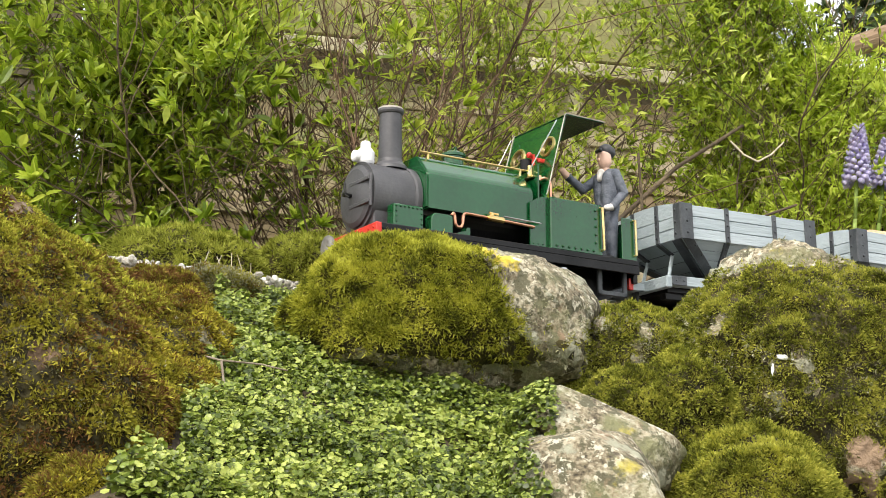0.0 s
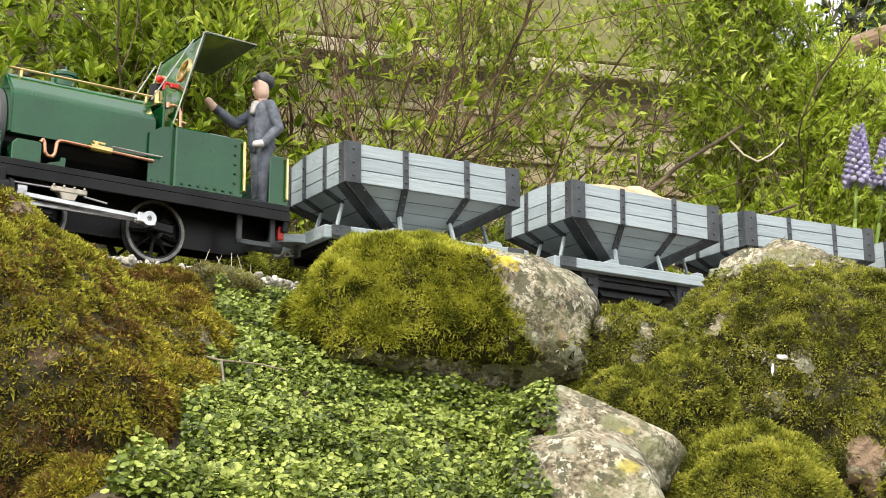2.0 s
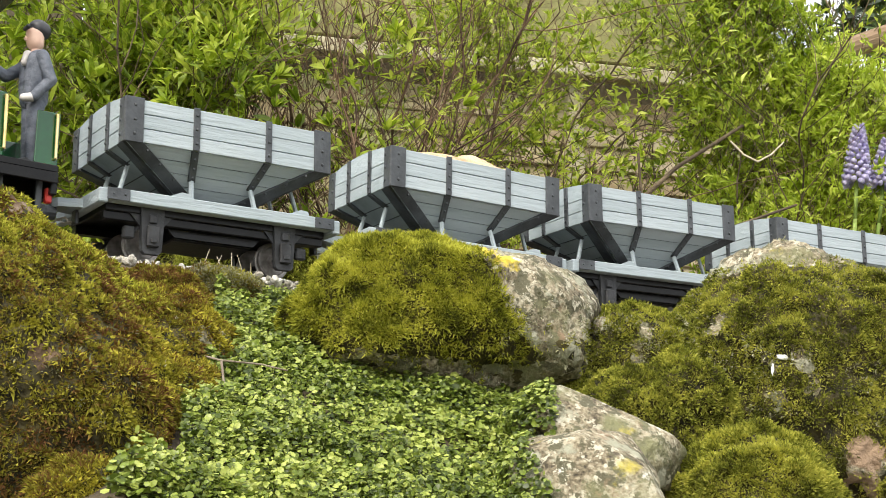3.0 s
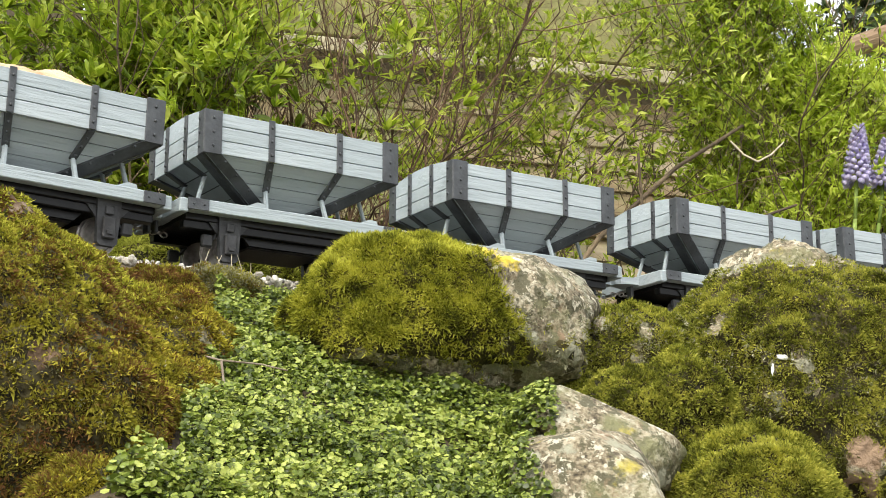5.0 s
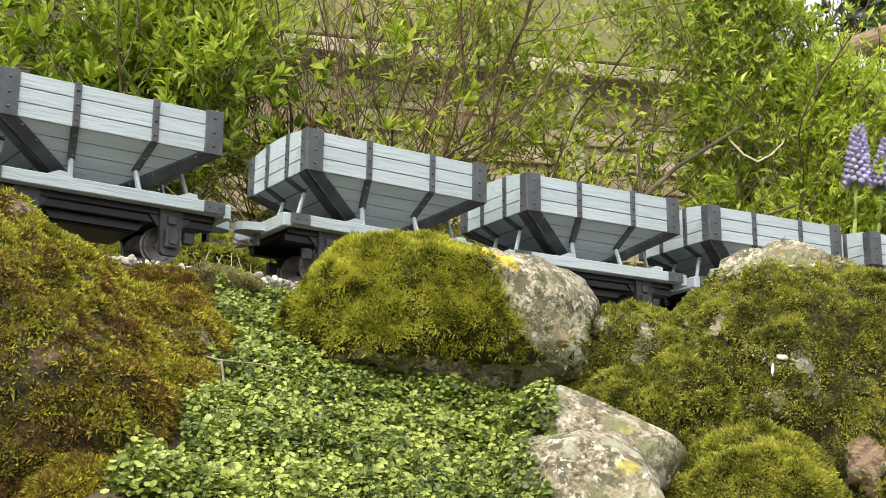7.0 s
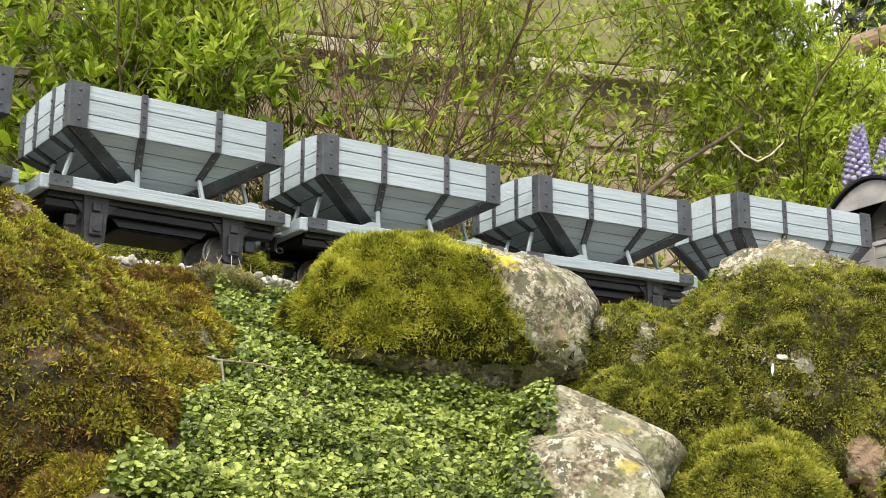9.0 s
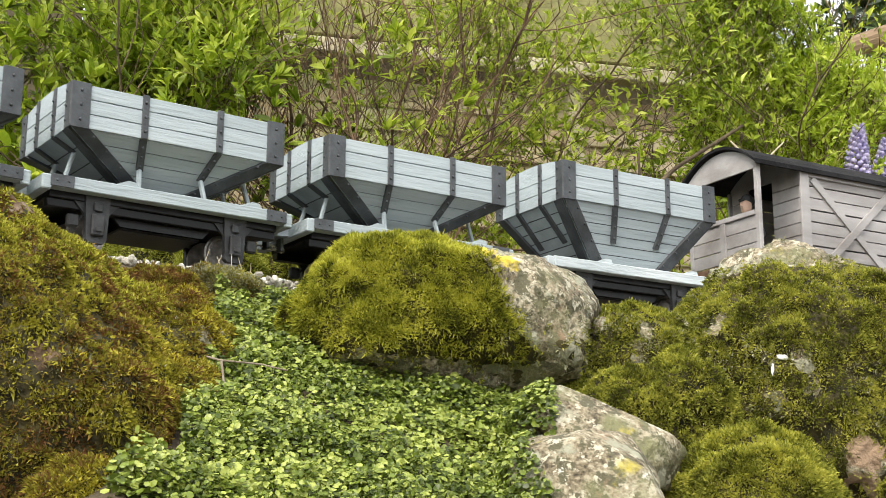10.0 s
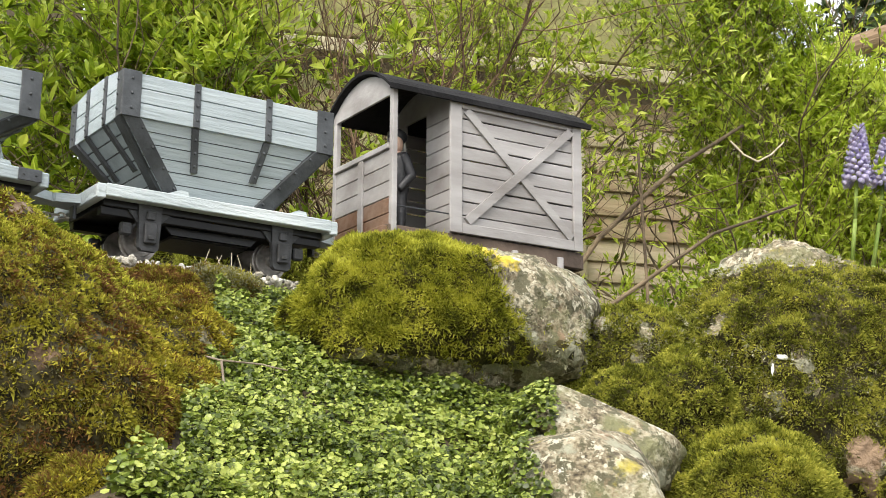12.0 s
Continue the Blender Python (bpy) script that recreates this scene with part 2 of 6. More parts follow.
def one_box(lo, hi, bevel=0.0, m=None):
    bm = bmesh.new()
    box(bm, lo, hi, bevel, m)
    return bm


def rod(bm, a, b, r0, r1=None, seg=8, caps=True):
    a, b = Vector(a), Vector(b)
    d = b - a
    q = d.to_track_quat("Z", "Y").to_matrix().to_4x4()
    g = bmesh.ops.create_cone(bm, cap_ends=caps, segments=seg, radius1=r0, radius2=r0 if r1 is None else r1, depth=d.length,
                              matrix=Matrix.Translation((a + b) / 2) @ q)
    return g["verts"]


def pipe(bm, pts, r, seg=8):
    """A bent round bar through pts."""
    for a, b in zip(pts, pts[1:]):
        rod(bm, a, b, r, seg=seg)
    for p in pts[1:-1]:
        bmesh.ops.create_icosphere(bm, subdivisions=1, radius=r * 1.02, matrix=Matrix.Translation(p))


def lathe(bm, prof, m, seg=24, ring=False):
    """Turns (radius, height) pairs round z, then places by m; a ring joins its last pair to its first."""
    rings = []
    for r, z in prof:
        rings.append([bm.verts.new(m @ Vector((max(r, 1e-5) * math.cos(2 * math.pi * i / seg), max(r, 1e-5) * math.sin(2 * math.pi * i / seg), z))) for i in range(seg)])
    for a, b in zip(rings, rings[1:] + ([rings[0]] if ring else [])):
        for i in range(seg):
            j = (i + 1) % seg
            bm.faces.new((a[i], a[j], b[j], b[i]))
    if not ring:
        bm.faces.new(rings[0][::-1])
        bm.faces.new(rings[-1])


def prism(bm, pts, a, b, axis="y"):
    """Extrudes an outline (two coordinates a point) along an axis from a to b."""
    def at(p, t):
        return {"x": (t, p[0], p[1]), "y": (p[0], t, p[1]), "z": (p[0], p[1], t)}[axis]
    va = [bm.verts.new(at(p, a)) for p in pts]
    vb = [bm.verts.new(at(p, b)) for p in pts]
    n = len(pts)
    fs = [bm.faces.new(va), bm.faces.new(vb[::-1])]
    for i in range(n):
        j = (i + 1) % n
        fs.append(bm.faces.new((va[j], va[i], vb[i], vb[j])))
    bmesh.ops.recalc_face_normals(bm, faces=fs)
    return va + vb


# ---- the track: x is the way back along the train, y to the hedge side ----
RAIL = 0.5095
X0, Y0, A0, K1, K2 = -0.1940, 0.9684, 0.6034, -0.1813, 0.0916
G1, G2 = -0.0095, 0.0097


def on_track(s):
    n = 24
    x = y = 0.0
    for i in range(n):
        u = (i + 0.5) / n * s
        th = A0 + K1 * u + K2 * u * u if u < 1.0 else A0 + K1 + K2
        x += math.cos(th) * s / n
        y += math.sin(th) * s / n
    u = min(s, 1.0)
    th = A0 + K1 * u + K2 * u * u
    z = RAIL + G1 * u + G2 * u * u
    return x + X0, y + Y0, z, th, -math.atan(G1 + 2 * G2 * u)


def track_pose(s, up=0.0):
    x, y, z, th, p = on_track(s)
    return pose(x, y, z, 0, 0, math.degrees(th)) @ pose(0, 0, up, 0, math.degrees(p), 0)


# ---- the train: poses and timing ----
# seconds, way of the first wagon's middle along the track
TRAIN = [(0, 0.5200), (0.5, 0.4447), (1, 0.3608), (1.5, 0.2838), (2, 0.1962), (2.5, 0.1142), (3, 0.0257), (4, -0.143), (5, -0.3136), (5.5, -0.3972), (6, -0.4882), (6.5, -0.5725), (7, -0.6650), (8, -0.852),
         (9, -1.0392), (9.5, -1.1305), (10, -1.2289), (10.5, -1.3190), (11, -1.4163), (11.5, -1.5070), (12, -1.6027)]
# way behind the first wagon, seat of the front and rear end in millimetres
WAGONS = [(0.0, -2.4, 0.8), (0.2066, 0.6, -0.9), (0.3966, 0.0, 2.0), (0.6030, -1.0, -0.7), (0.8265, 1.4, -0.5), (1.0240, 0.0, 0.0), (1.2150, 0.0, 0.4), (1.4100, 0.0, 0.0), (1.6260, 0.0, 0.0)]
LOCO, VAN = -0.215, 1.841


def train_at(t):
    """Smooth curve through the timed places."""
    n = len(TRAIN)
    i = max(k for k in range(n - 1) if TRAIN[k][0] <= t or k == 0)
    (a, p), (b, q) = TRAIN[i], TRAIN[i + 1]
    def slope(k):
        lo, hi = max(k - 1, 0), min(k + 1, n - 1)
        return (TRAIN[hi][1] - TRAIN[lo][1]) / (TRAIN[hi][0] - TRAIN[lo][0])
    h = b - a
    u = (t - a) / h
    return (2 * u**3 - 3 * u**2 + 1) * p + (u**3 - 2 * u**2 + u) * h * slope(i) + (3 * u**2 - 2 * u**3) * q + (u**3 - u**2) * h * slope(i + 1)


def rail_run(side):
    verts, faces = [], []
    prof = [(-0.0012, 0.0), (0.0012, 0.0), (0.0012, -0.0016), (0.0005, -0.0022), (0.0005, -0.0045), (0.0026, -0.0052), (-0.0026, -0.0052), (-0.0005, -0.0045), (-0.0005, -0.0022), (-0.0012, -0.0016)]
    for i in range(110):
        m = track_pose(-0.9 + i * 0.03)
        verts += [m @ Vector((0, side + a, b)) for a, b in prof]
        if i:
            k = 10 * i
            for j in range(10):
                q = (j + 1) % 10
                faces.append((k - 10 + j, k - 10 + q, k + q, k + j))
    return raw("rail", verts, faces, "rail", track_thing)


track_thing = tagged(new("railway_track"), "narrow-gauge model railway track with worn rails on pale ballast", "railway track")
rail_run(-0.016)
rail_run(0.016)
sl = part("sleeper", one_box((-0.005, -0.031, -0.012), (0.005, 0.031, -0.0053), 0.001), "twig", track_thing)
sl.matrix_basis = track_pose(-0.88)
for i in range(1, 96):
    k = new("sleeper", sl.data)
    k.parent = track_thing
    k.matrix_basis = track_pose(-0.88 + i * 0.032)


def wheel_mesh(r, width, side, spokes=0):
    """A flanged wheel round the y axis; side gives the way its face looks."""
    bm = bmesh.new()
    turn = pose(0, 0, 0, 90 if side < 0 else -90, 0, 0)
    if spokes:
        lathe(bm, [(r * 1.08, 0), (r * 1.08, width * 0.2), (r, width * 0.25), (r, width), (r * 0.84, width), (r * 0.84, 0)], turn, 28, True)
    else:
        lathe(bm, [(r * 1.1, 0), (r * 1.1, width * 0.2), (r, width * 0.25), (r, width), (r * 0.85, width), (r * 0.8, width * 0.6), (r * 0.35, width * 0.6), (r * 0.3, width), (r * 0.12, width * 1.05)], turn, 26)
    return bm


def axle_set(thing, x, r, spokes=0):
    bm = bmesh.new()
    rod(bm, (0, -0.022, 0), (0, 0.022, 0), 0.002, seg=8)
    ax = part("axle", bm, "chassis", thing)
    ax.matrix_basis = pose(x, 0, r)
    for side in (-1, 1):
        w = part("wheel", wheel_mesh(r, 0.0045, side, spokes), "black" if spokes else "wheel", ax)
        w.matrix_basis = pose(0, side * 0.0135, 0)
        if spokes:
            turn = pose(0, 0, 0, 90 if side < 0 else -90, 0, 0)
            bm = bmesh.new()
            lathe(bm, [(r * 0.26, 0), (r * 0.26, 0.0050), (r * 0.1, 0.0052)], turn, 14)
            part("hub", bm, "black", ax).matrix_basis = pose(0, side * 0.0135, 0)
            bm = bmesh.new()
            rod(bm, (0.2 * r, 0, 0.00225), (0.88 * r, 0, 0.00225), r * 0.07, r * 0.055, 6)
            sp = part("spoke", bm, "black", ax)
            sp.matrix_basis = pose(0, side * 0.0135, 0) @ turn
            for i in range(1, spokes):
                k = new("spoke", sp.data)
                k.parent = ax
                k.matrix_basis = pose(0, side * 0.0135, 0) @ turn @ pose(0, 0, 0, 0, 0, 360 * i / spokes)
            bm = bmesh.new()
            lathe(bm, [(r * 0.90, 0.0046), (r * 1.003, 0.0046), (r * 1.003, 0.0012), (r * 0.99, 0.0012), (r * 0.98, 0.0042), (r * 0.90, 0.0042)], pose(0, 0, 0, 90 if side < 0 else -90, 0, 0), 28, True)
            ty = part("tyre", bm, "wheel", ax, "bare steel tyre")
            ty.matrix_basis = pose(0, side * 0.0135, 0)
    return ax


def rivets(bm, pts, r=0.0013, flat=(1, 1, 1)):
    for p in pts:
        bmesh.ops.create_icosphere(bm, subdivisions=1, radius=r, matrix=Matrix.Translation(p) @ Matrix.Diagonal((*flat, 1)))


def hopper_wagon(label, L, zb, zt, bx, by, bz, rows, sole):
    """A planked hopper of half length L on a flat underframe; bx, by, bz: the hopper's foot."""
    w = tagged(new("hopper_wagon"), label, "wagon", "train of hopper wagons")
    hw = 0.0468
    dz = (zt - zb) / 3
    for sy in (-1, 1):
        for i in range(3):
            y = sy * hw
            part("side_plank", one_box((-L, y - 0.0013, zb + dz * i), (L, y + 0.0013, zb + dz * (i + 1) - 0.00055), 0.0003), "grey_wood", w)
    for sx in (-1, 1):
        for i in range(3):
            x = sx * (L - 0.0013)
            bm = bmesh.new()
            if i < 2:
                box(bm, (x - 0.0013, -hw + 0.0014, zb + dz * i), (x + 0.0013, hw - 0.0014, zb + dz * (i + 1) - 0.00055), 0.0003)
            else:
                pts = [(-hw + 0.0014, zb + dz * 2), (hw - 0.0014, zb + dz * 2)]
                pts += [((hw - 0.0014) * (1 - k / 5), zt + 0.0048 * (1 - (1 - k / 5) ** 2)) for k in range(11)]
                prism(bm, pts, x - 0.0013, x + 0.0013, "x")
            part("end_plank", bm, "grey_wood", w)
    # sloping planks of the hopper, row by row
    def ring(f):
        return (L - 0.0015) + (bx - L) * f, (hw - 0.001) + (by - hw) * f, zb + (bz - zb) * f
    for i in range(rows):
        x0, y0, z0 = ring(i / rows + 0.006)
        x1, y1, z1 = ring((i + 1) / rows - 0.012)
        for q in range(4):
            if q % 2 == 0:
                s = 1 if q == 0 else -1
                pts = [(-x0, s * y0, z0), (x0, s * y0, z0), (x1, s * y1, z1), (-x1, s * y1, z1)]
            else:
                s = 1 if q == 1 else -1
                pts = [(s * x0, -y0, z0), (s * x0, y0, z0), (s * x1, y1, z1), (s * x1, -y1, z1)]
            bm = bmesh.new()
            a = [bm.verts.new(p) for p in pts]
            inner = [bm.verts.new((p[0] * 0.97, p[1] * 0.95, p[2] + 0.0015)) for p in pts]
            fs = [bm.faces.new(a), bm.faces.new(inner[::-1])] + [bm.faces.new((a[k], a[(k + 1) % 4], inner[(k + 1) % 4], inner[k])) for k in range(4)]
            bmesh.ops.recalc_face_normals(bm, faces=fs)
            part("hopper_plank", bm, "grey_wood", w)
    bm = bmesh.new()
    xa, ya, za = ring(0.0)
    top = [bm.verts.new((x * (xa - 0.001), y * (ya - 0.001), za + 0.0005)) for x, y in ((-1, -1), (1, -1), (1, 1), (-1, 1))]
    bot = [bm.verts.new((x * (bx - 0.001), y * (by - 0.001), bz + 0.001)) for x, y in ((-1, -1), (1, -1), (1, 1), (-1, 1))]
    for i in range(4):
        j = (i + 1) % 4
        bm.faces.new((top[i], top[j], bot[j], bot[i]))
    bm.faces.new(bot[::-1])
    bm.faces.new(top)
    part("lining", bm, "iron", w, "dark inner lining")
    # corner plates wrap the upper corners, wide straps run down the hopper's arrises
    for sx in (-1, 1):
        for sy in (-1, 1):
            bm = bmesh.new()
            e = 0.0024
            box(bm, (sx * (L - 0.0125), sy * (hw + 0.0012), zb - 0.0008), (sx * (L + 0.0008), sy * (hw + e), zt + 0.0006), 0.0003)
            box(bm, (sx * (L - 0.0002), sy * (hw - 0.0075), zb - 0.0008), (sx * (L + 0.0012), sy * (hw + 0.0018), zt + 0.0006), 0.0003)
            rivets(bm, [(sx * (L - 0.006), sy * (hw + e), zb + dz * (k + 0.5)) for k in range(3)])
            rivets(bm, [(sx * (L + 0.0012), sy * (hw - 0.005), zb + dz * (k + 0.5)) for k in range(3)])
            part("corner_plate", bm, "iron", w, "riveted dark iron corner plate")
            bm = bmesh.new()
            a, b = ring(-0.01), ring(1.0)
            for n_, wd in (("side", 0.0125), ("end", 0.010)):
                if n_ == "side":
                    pts = [(sx * a[0], sy * (a[1] + 0.001), a[2]), (sx * (a[0] - wd), sy * (a[1] + 0.001), a[2]), (sx * (b[0] - wd), sy * (b[1] + 0.001), b[2]), (sx * b[0], sy * (b[1] + 0.001), b[2])]
                    o = Vector((0, sy * 0.0011, -0.0011))
                else:
                    pts = [(sx * (a[0] + 0.001), sy * a[1], a[2]), (sx * (a[0] + 0.001), sy * (a[1] - wd), a[2]), (sx * (b[0] + 0.001), sy * (b[1] - wd), b[2]), (sx * (b[0] + 0.001), sy * b[1], b[2])]
                    o = Vector((sx * 0.0011, 0, -0.0011))
                va = [bm.verts.new(Vector(p) + o) for p in pts]
                vb = [bm.verts.new(Vector(p) - o) for p in pts]
                fs = [bm.faces.new(va), bm.faces.new(vb[::-1])] + [bm.faces.new((va[k], va[(k + 1) % 4], vb[(k + 1) % 4], vb[k])) for k in range(4)]
                bmesh.ops.recalc_face_normals(bm, faces=fs)
                if n_ == "side":
                    rivets(bm, [Vector(pts[1]).lerp(Vector(pts[2]), f) + o + Vector((sx * 0.0022, 0, 0)) for f in (0.12, 0.36, 0.62, 0.88)])
            part("hopper_strap", bm, "iron", w, "wide dark iron corner strap")
    # narrow straps over the sides and ends and a way down the slope
    for sy in (-1, 1):
        for x in (-0.0265, 0.0285):
            bm = bmesh.new()
            box(bm, (x - 0.0024, sy * (hw + 0.0012), zb), (x + 0.0024, sy * (hw + 0.0024), zt + 0.0005), 0.0003)
            rivets(bm, [(x, sy * (hw + 0.0024), zb + dz * (k + 0.5)) for k in range(3)])
            f1 = 0.62
            a, b = ring(0.0), ring(f1)
            xb = x * (1 - 0.30 * f1)
            pts = [(x - 0.0024, a), (x + 0.0024, a), (xb + 0.0024, b), (xb - 0.0024, b)]
            va = [bm.verts.new((p, sy * (r[1] + 0.0022), r[2] - 0.0008)) for p, r in pts]
            vb = [bm.verts.new((p, sy * (r[1] - 0.0004), r[2] + 0.0008)) for p, r in pts]
            fs = [bm.faces.new(va), bm.faces.new(vb[::-1])] + [bm.faces.new((va[k], va[(k + 1) % 4], vb[(k + 1) % 4], vb[k])) for k in range(4)]
            bmesh.ops.recalc_face_normals(bm, faces=fs)
            rivets(bm, [(x + (xb - x) * f, sy * (ring(f * f1)[1] + 0.0022), ring(f * f1)[2] - 0.0008) for f in (0.25, 0.55, 0.85)])
            part("strap", bm, "iron", w, "riveted dark iron strap")
    for sx in (-1, 1):
        for y in (-0.0165, 0.0165):
            bm = bmesh.new()
            box(bm, (sx * (L - 0.0004), y - 0.0022, zb), (sx * (L + 0.0012), y + 0.0022, zt + 0.0040), 0.0003)
            rivets(bm, [(sx * (L + 0.0012), y, zb + dz * (k + 0.5)) for k in range(3)])
            a, b = ring(0.0), ring(0.3 if rows < 5 else 0.62)
            va = [bm.verts.new((sx * (r[0] + 0.0022), y + o, r[2] - 0.0008)) for o, r in ((-0.0022, a), (0.0022, a), (0.0022, b), (-0.0022, b))]
            vb = [bm.verts.new((sx * (r[0] - 0.0004), y + o, r[2] + 0.0008)) for o, r in ((-0.0022, a), (0.0022, a), (0.0022, b), (-0.0022, b))]
            fs = [bm.faces.new(va), bm.faces.new(vb[::-1])] + [bm.faces.new((va[k], va[(k + 1) % 4], vb[(k + 1) % 4], vb[k])) for k in range(4)]
            bmesh.ops.recalc_face_normals(bm, faces=fs)
            part("strap", bm, "iron", w, "riveted dark iron strap")
    # stays between underframe and hopper
    if rows < 5:
        for sy in (-1, 1):
            for x in (-0.0265, 0.0285):
                f = 0.62
                r = ring(f)
                bm = bmesh.new()
                rod(bm, (x * (1 - 0.3 * f), sy * (r[1] + 0.001), r[2] + 0.002), (x * 0.88, sy * 0.0355, 0.0425), 0.0019, seg=6)
                part("stay", bm, "grey_wood", w, "light grey stay")
        for sx in (-1, 1):
            for y in (-0.0165, 0.0165):
                r = ring(0.3)
                bm = bmesh.new()
                rod(bm, (sx * (r[0] + 0.001), y, r[2] + 0.002), (sx * 0.070, y * 1.1, 0.0425), 0.0017, seg=6)
                part("stay", bm, "grey_wood", w, "light grey stay")
    for x in (-0.0315, 0.060):
        for sy in (-1, 1):
            bm = bmesh.new()
            prism(bm, [(x - 0.010, 0.0428), (x + 0.006, 0.0428), (x + 0.005, 0.0462), (x - 0.001, 0.0468)], sy * 0.034, sy * 0.0405, "y")
            part("bearer", bm, sole, w)
    # underframe
    for sy in (-1, 1):
        part("solebar", one_box((-0.085, sy * 0.033, 0.0345), (0.085, sy * 0.042, 0.043), 0.0006), sole, w)
        if sole == "grey_wood":
            for sx in (-1, 1):
                bm = bmesh.new()
                box(bm, (sx * 0.070, sy * 0.0418, 0.0347), (sx * 0.0856, sy * 0.0429, 0.0428), 0.0003)
                rivets(bm, [(sx * (0.0735 + 0.008 * k), sy * 0.0429, 0.0388) for k in range(2)], 0.0009)
                part("end_plate", bm, "iron", w, "dark iron end plate with bolts")
    for sx in (-1, 1):
        part("headstock", one_box((sx * 0.0845, -0.0415, 0.0325), (sx * 0.091, 0.0415, 0.0425), 0.0008), sole, w)
        bm = bmesh.new()
        prism(bm, [(0.0, 0.012), (0.016, 0.007), (0.019, 0.003), (0.019, -0.003), (0.016, -0.007), (0.0, -0.012)], 0.0345, 0.0405, "z")
        bmesh.ops.transform(bm, matrix=pose(sx * 0.0905, 0, 0, 0, 0, 0 if sx > 0 else 180), verts=bm.verts)
        part("buffer", bm, "grey_wood", w, "grey centre buffer block")
        bm = bmesh.new()
        for k in range(4):
            g = pose(sx * (0.094 + 0.0042 * k), 0.004, 0.0285 - 0.001 * abs(k - 1.5), 90 * (k % 2), 0, 0)
            pipe(bm, [g @ Vector((0.0028 * math.cos(a), 0.0019 * math.sin(a), 0)) for a in [i * math.pi / 4 for i in range(9)]], 0.0006, 5)
        part("coupling_chain", bm, "steel", w, "short steel coupling chain")
        part("coupling_hook_plate", one_box((sx * 0.0905, -0.004, 0.025), (sx * 0.093, 0.004, 0.036), 0.0005), "iron", w)
    bm = bmesh.new()
    box(bm, (-0.083, -0.0325, 0.030), (0.083, 0.0325, 0.0405), 0.0006)
    part("underframe", bm, "black", w, "dark underframe")
    bm = bmesh.new()
    box(bm, (-0.030, -0.021, 0.0175), (0.030, 0.021, 0.0302), 0.001)
    prism(bm, [(-0.040, 0.0300), (-0.030, 0.0190), (0.030, 0.0190), (0.040, 0.0300)], -0.0240, -0.0212, "y")
    prism(bm, [(-0.040, 0.0300), (-0.030, 0.0190), (0.030, 0.0190), (0.040, 0.0300)], 0.0212, 0.0240, "y")
    part("discharge_box", bm, "black", w, "dark discharge box between the axles")
    for sy in (-1, 1):
        part("frame_rail", one_box((-0.083, min(sy * 0.022, sy * 0.030), 0.0245), (0.083, max(sy * 0.022, sy * 0.030), 0.0305), 0.0006), "black", w)
    for x in (-0.05, 0.05):
        for sy in (-1, 1):
            bm = bmesh.new()
            y0, y1 = sy * 0.0295, sy * 0.034
            prism(bm, [(x - 0.0085, 0.0345), (x - 0.007, 0.005), (x - 0.005, 0.003), (x + 0.005, 0.003), (x + 0.007, 0.005), (x + 0.0085, 0.0345)], y0, y1, "y")
            box(bm, (x - 0.0045, y1, 0.0075), (x + 0.0045, y1 + sy * 0.003, 0.022), 0.0008)
            box(bm, (x - 0.0022, y1 + sy * 0.003, 0.010), (x + 0.0022, y1 + sy * 0.0042, 0.013), 0.0004)
            box(bm, (x - 0.003, y1, 0.024), (x + 0.003, y1 + sy * 0.0018, 0.030), 0.0006)
            for k in (-1, 1):
                prism(bm, [(x + k * 0.008, 0.0345), (x + k * 0.018, 0.0345), (x + k * 0.017, 0.0322), (x + k * 0.008, 0.022)], y0, y0 + sy * 0.002, "y")
            part("axle_guard", bm, "chassis", w, "dark grey axle guard with axlebox")
            bm = bmesh.new()
            box(bm, (x - 0.019 if x < 0 else x + 0.011, sy * 0.026, 0.013), (x - 0.011 if x < 0 else x + 0.019, sy * 0.031, 0.0215), 0.001)
            rod(bm, (x - 0.011 if x < 0 else x + 0.011, sy * 0.028, 0.018), (x, sy * 0.028, 0.031), 0.0012, seg=6)
            part("brake_block", bm, "chassis", w)
        axle_set(w, x, 0.0125)
    return w


first = hopper_wagon("light grey planked wooden hopper wagon with dark iron straps, empty", 0.0775, 0.075, 0.105, 0.028, 0.020, 0.048, 4, "grey_wood")
wagons = [first]
for j in range(1, 8):
    wagons.append(copy_thing(first, Matrix.Identity(4)))
wagons[1]["label"] = "light grey planked wooden hopper wagon heaped with sand"
wagons.append(hopper_wagon("grey planked hopper wagon with deeper steep-sided hopper and pale underframe", 0.080, 0.090, 0.121, 0.041, 0.030, 0.0445, 6, "pale_grey"))

# heaped sand in the second wagon
verts, faces = [], []
nx, ny = 44, 26
for j in range(ny + 1):
    for i in range(nx + 1):
        u, v = i / nx * 2 - 1, j / ny * 2 - 1
        h = max(0.0, 1 - u * u) ** 0.6 * max(0.0, 1 - v * v) ** 0.6
        z = 0.098 + h * (0.0225 + 0.008 * noise.noise((u * 3 + 2, v * 2, 1))) + 0.0016 * noise.noise((u * 14, v * 9, 4)) * (h > 0)
        verts.append((u * 0.0755, v * 0.0448, z))
for j in range(ny):
    for i in range(nx):
        a = j * (nx + 1) + i
        faces.append((a, a + 1, a + nx + 2, a + nx + 1))
n0 = len(verts)
verts += [(-0.0755, -0.0448, 0.076), (0.0755, -0.0448, 0.076), (0.0755, 0.0448, 0.076), (-0.0755, 0.0448, 0.076)]
faces.append((n0, n0 + 3, n0 + 2, n0 + 1))
faces.append(tuple(range(nx + 1))[::-1] + (n0, n0 + 1))
faces.append(tuple(ny * (nx + 1) + i for i in range(nx + 1)) + (n0 + 2, n0 + 3))
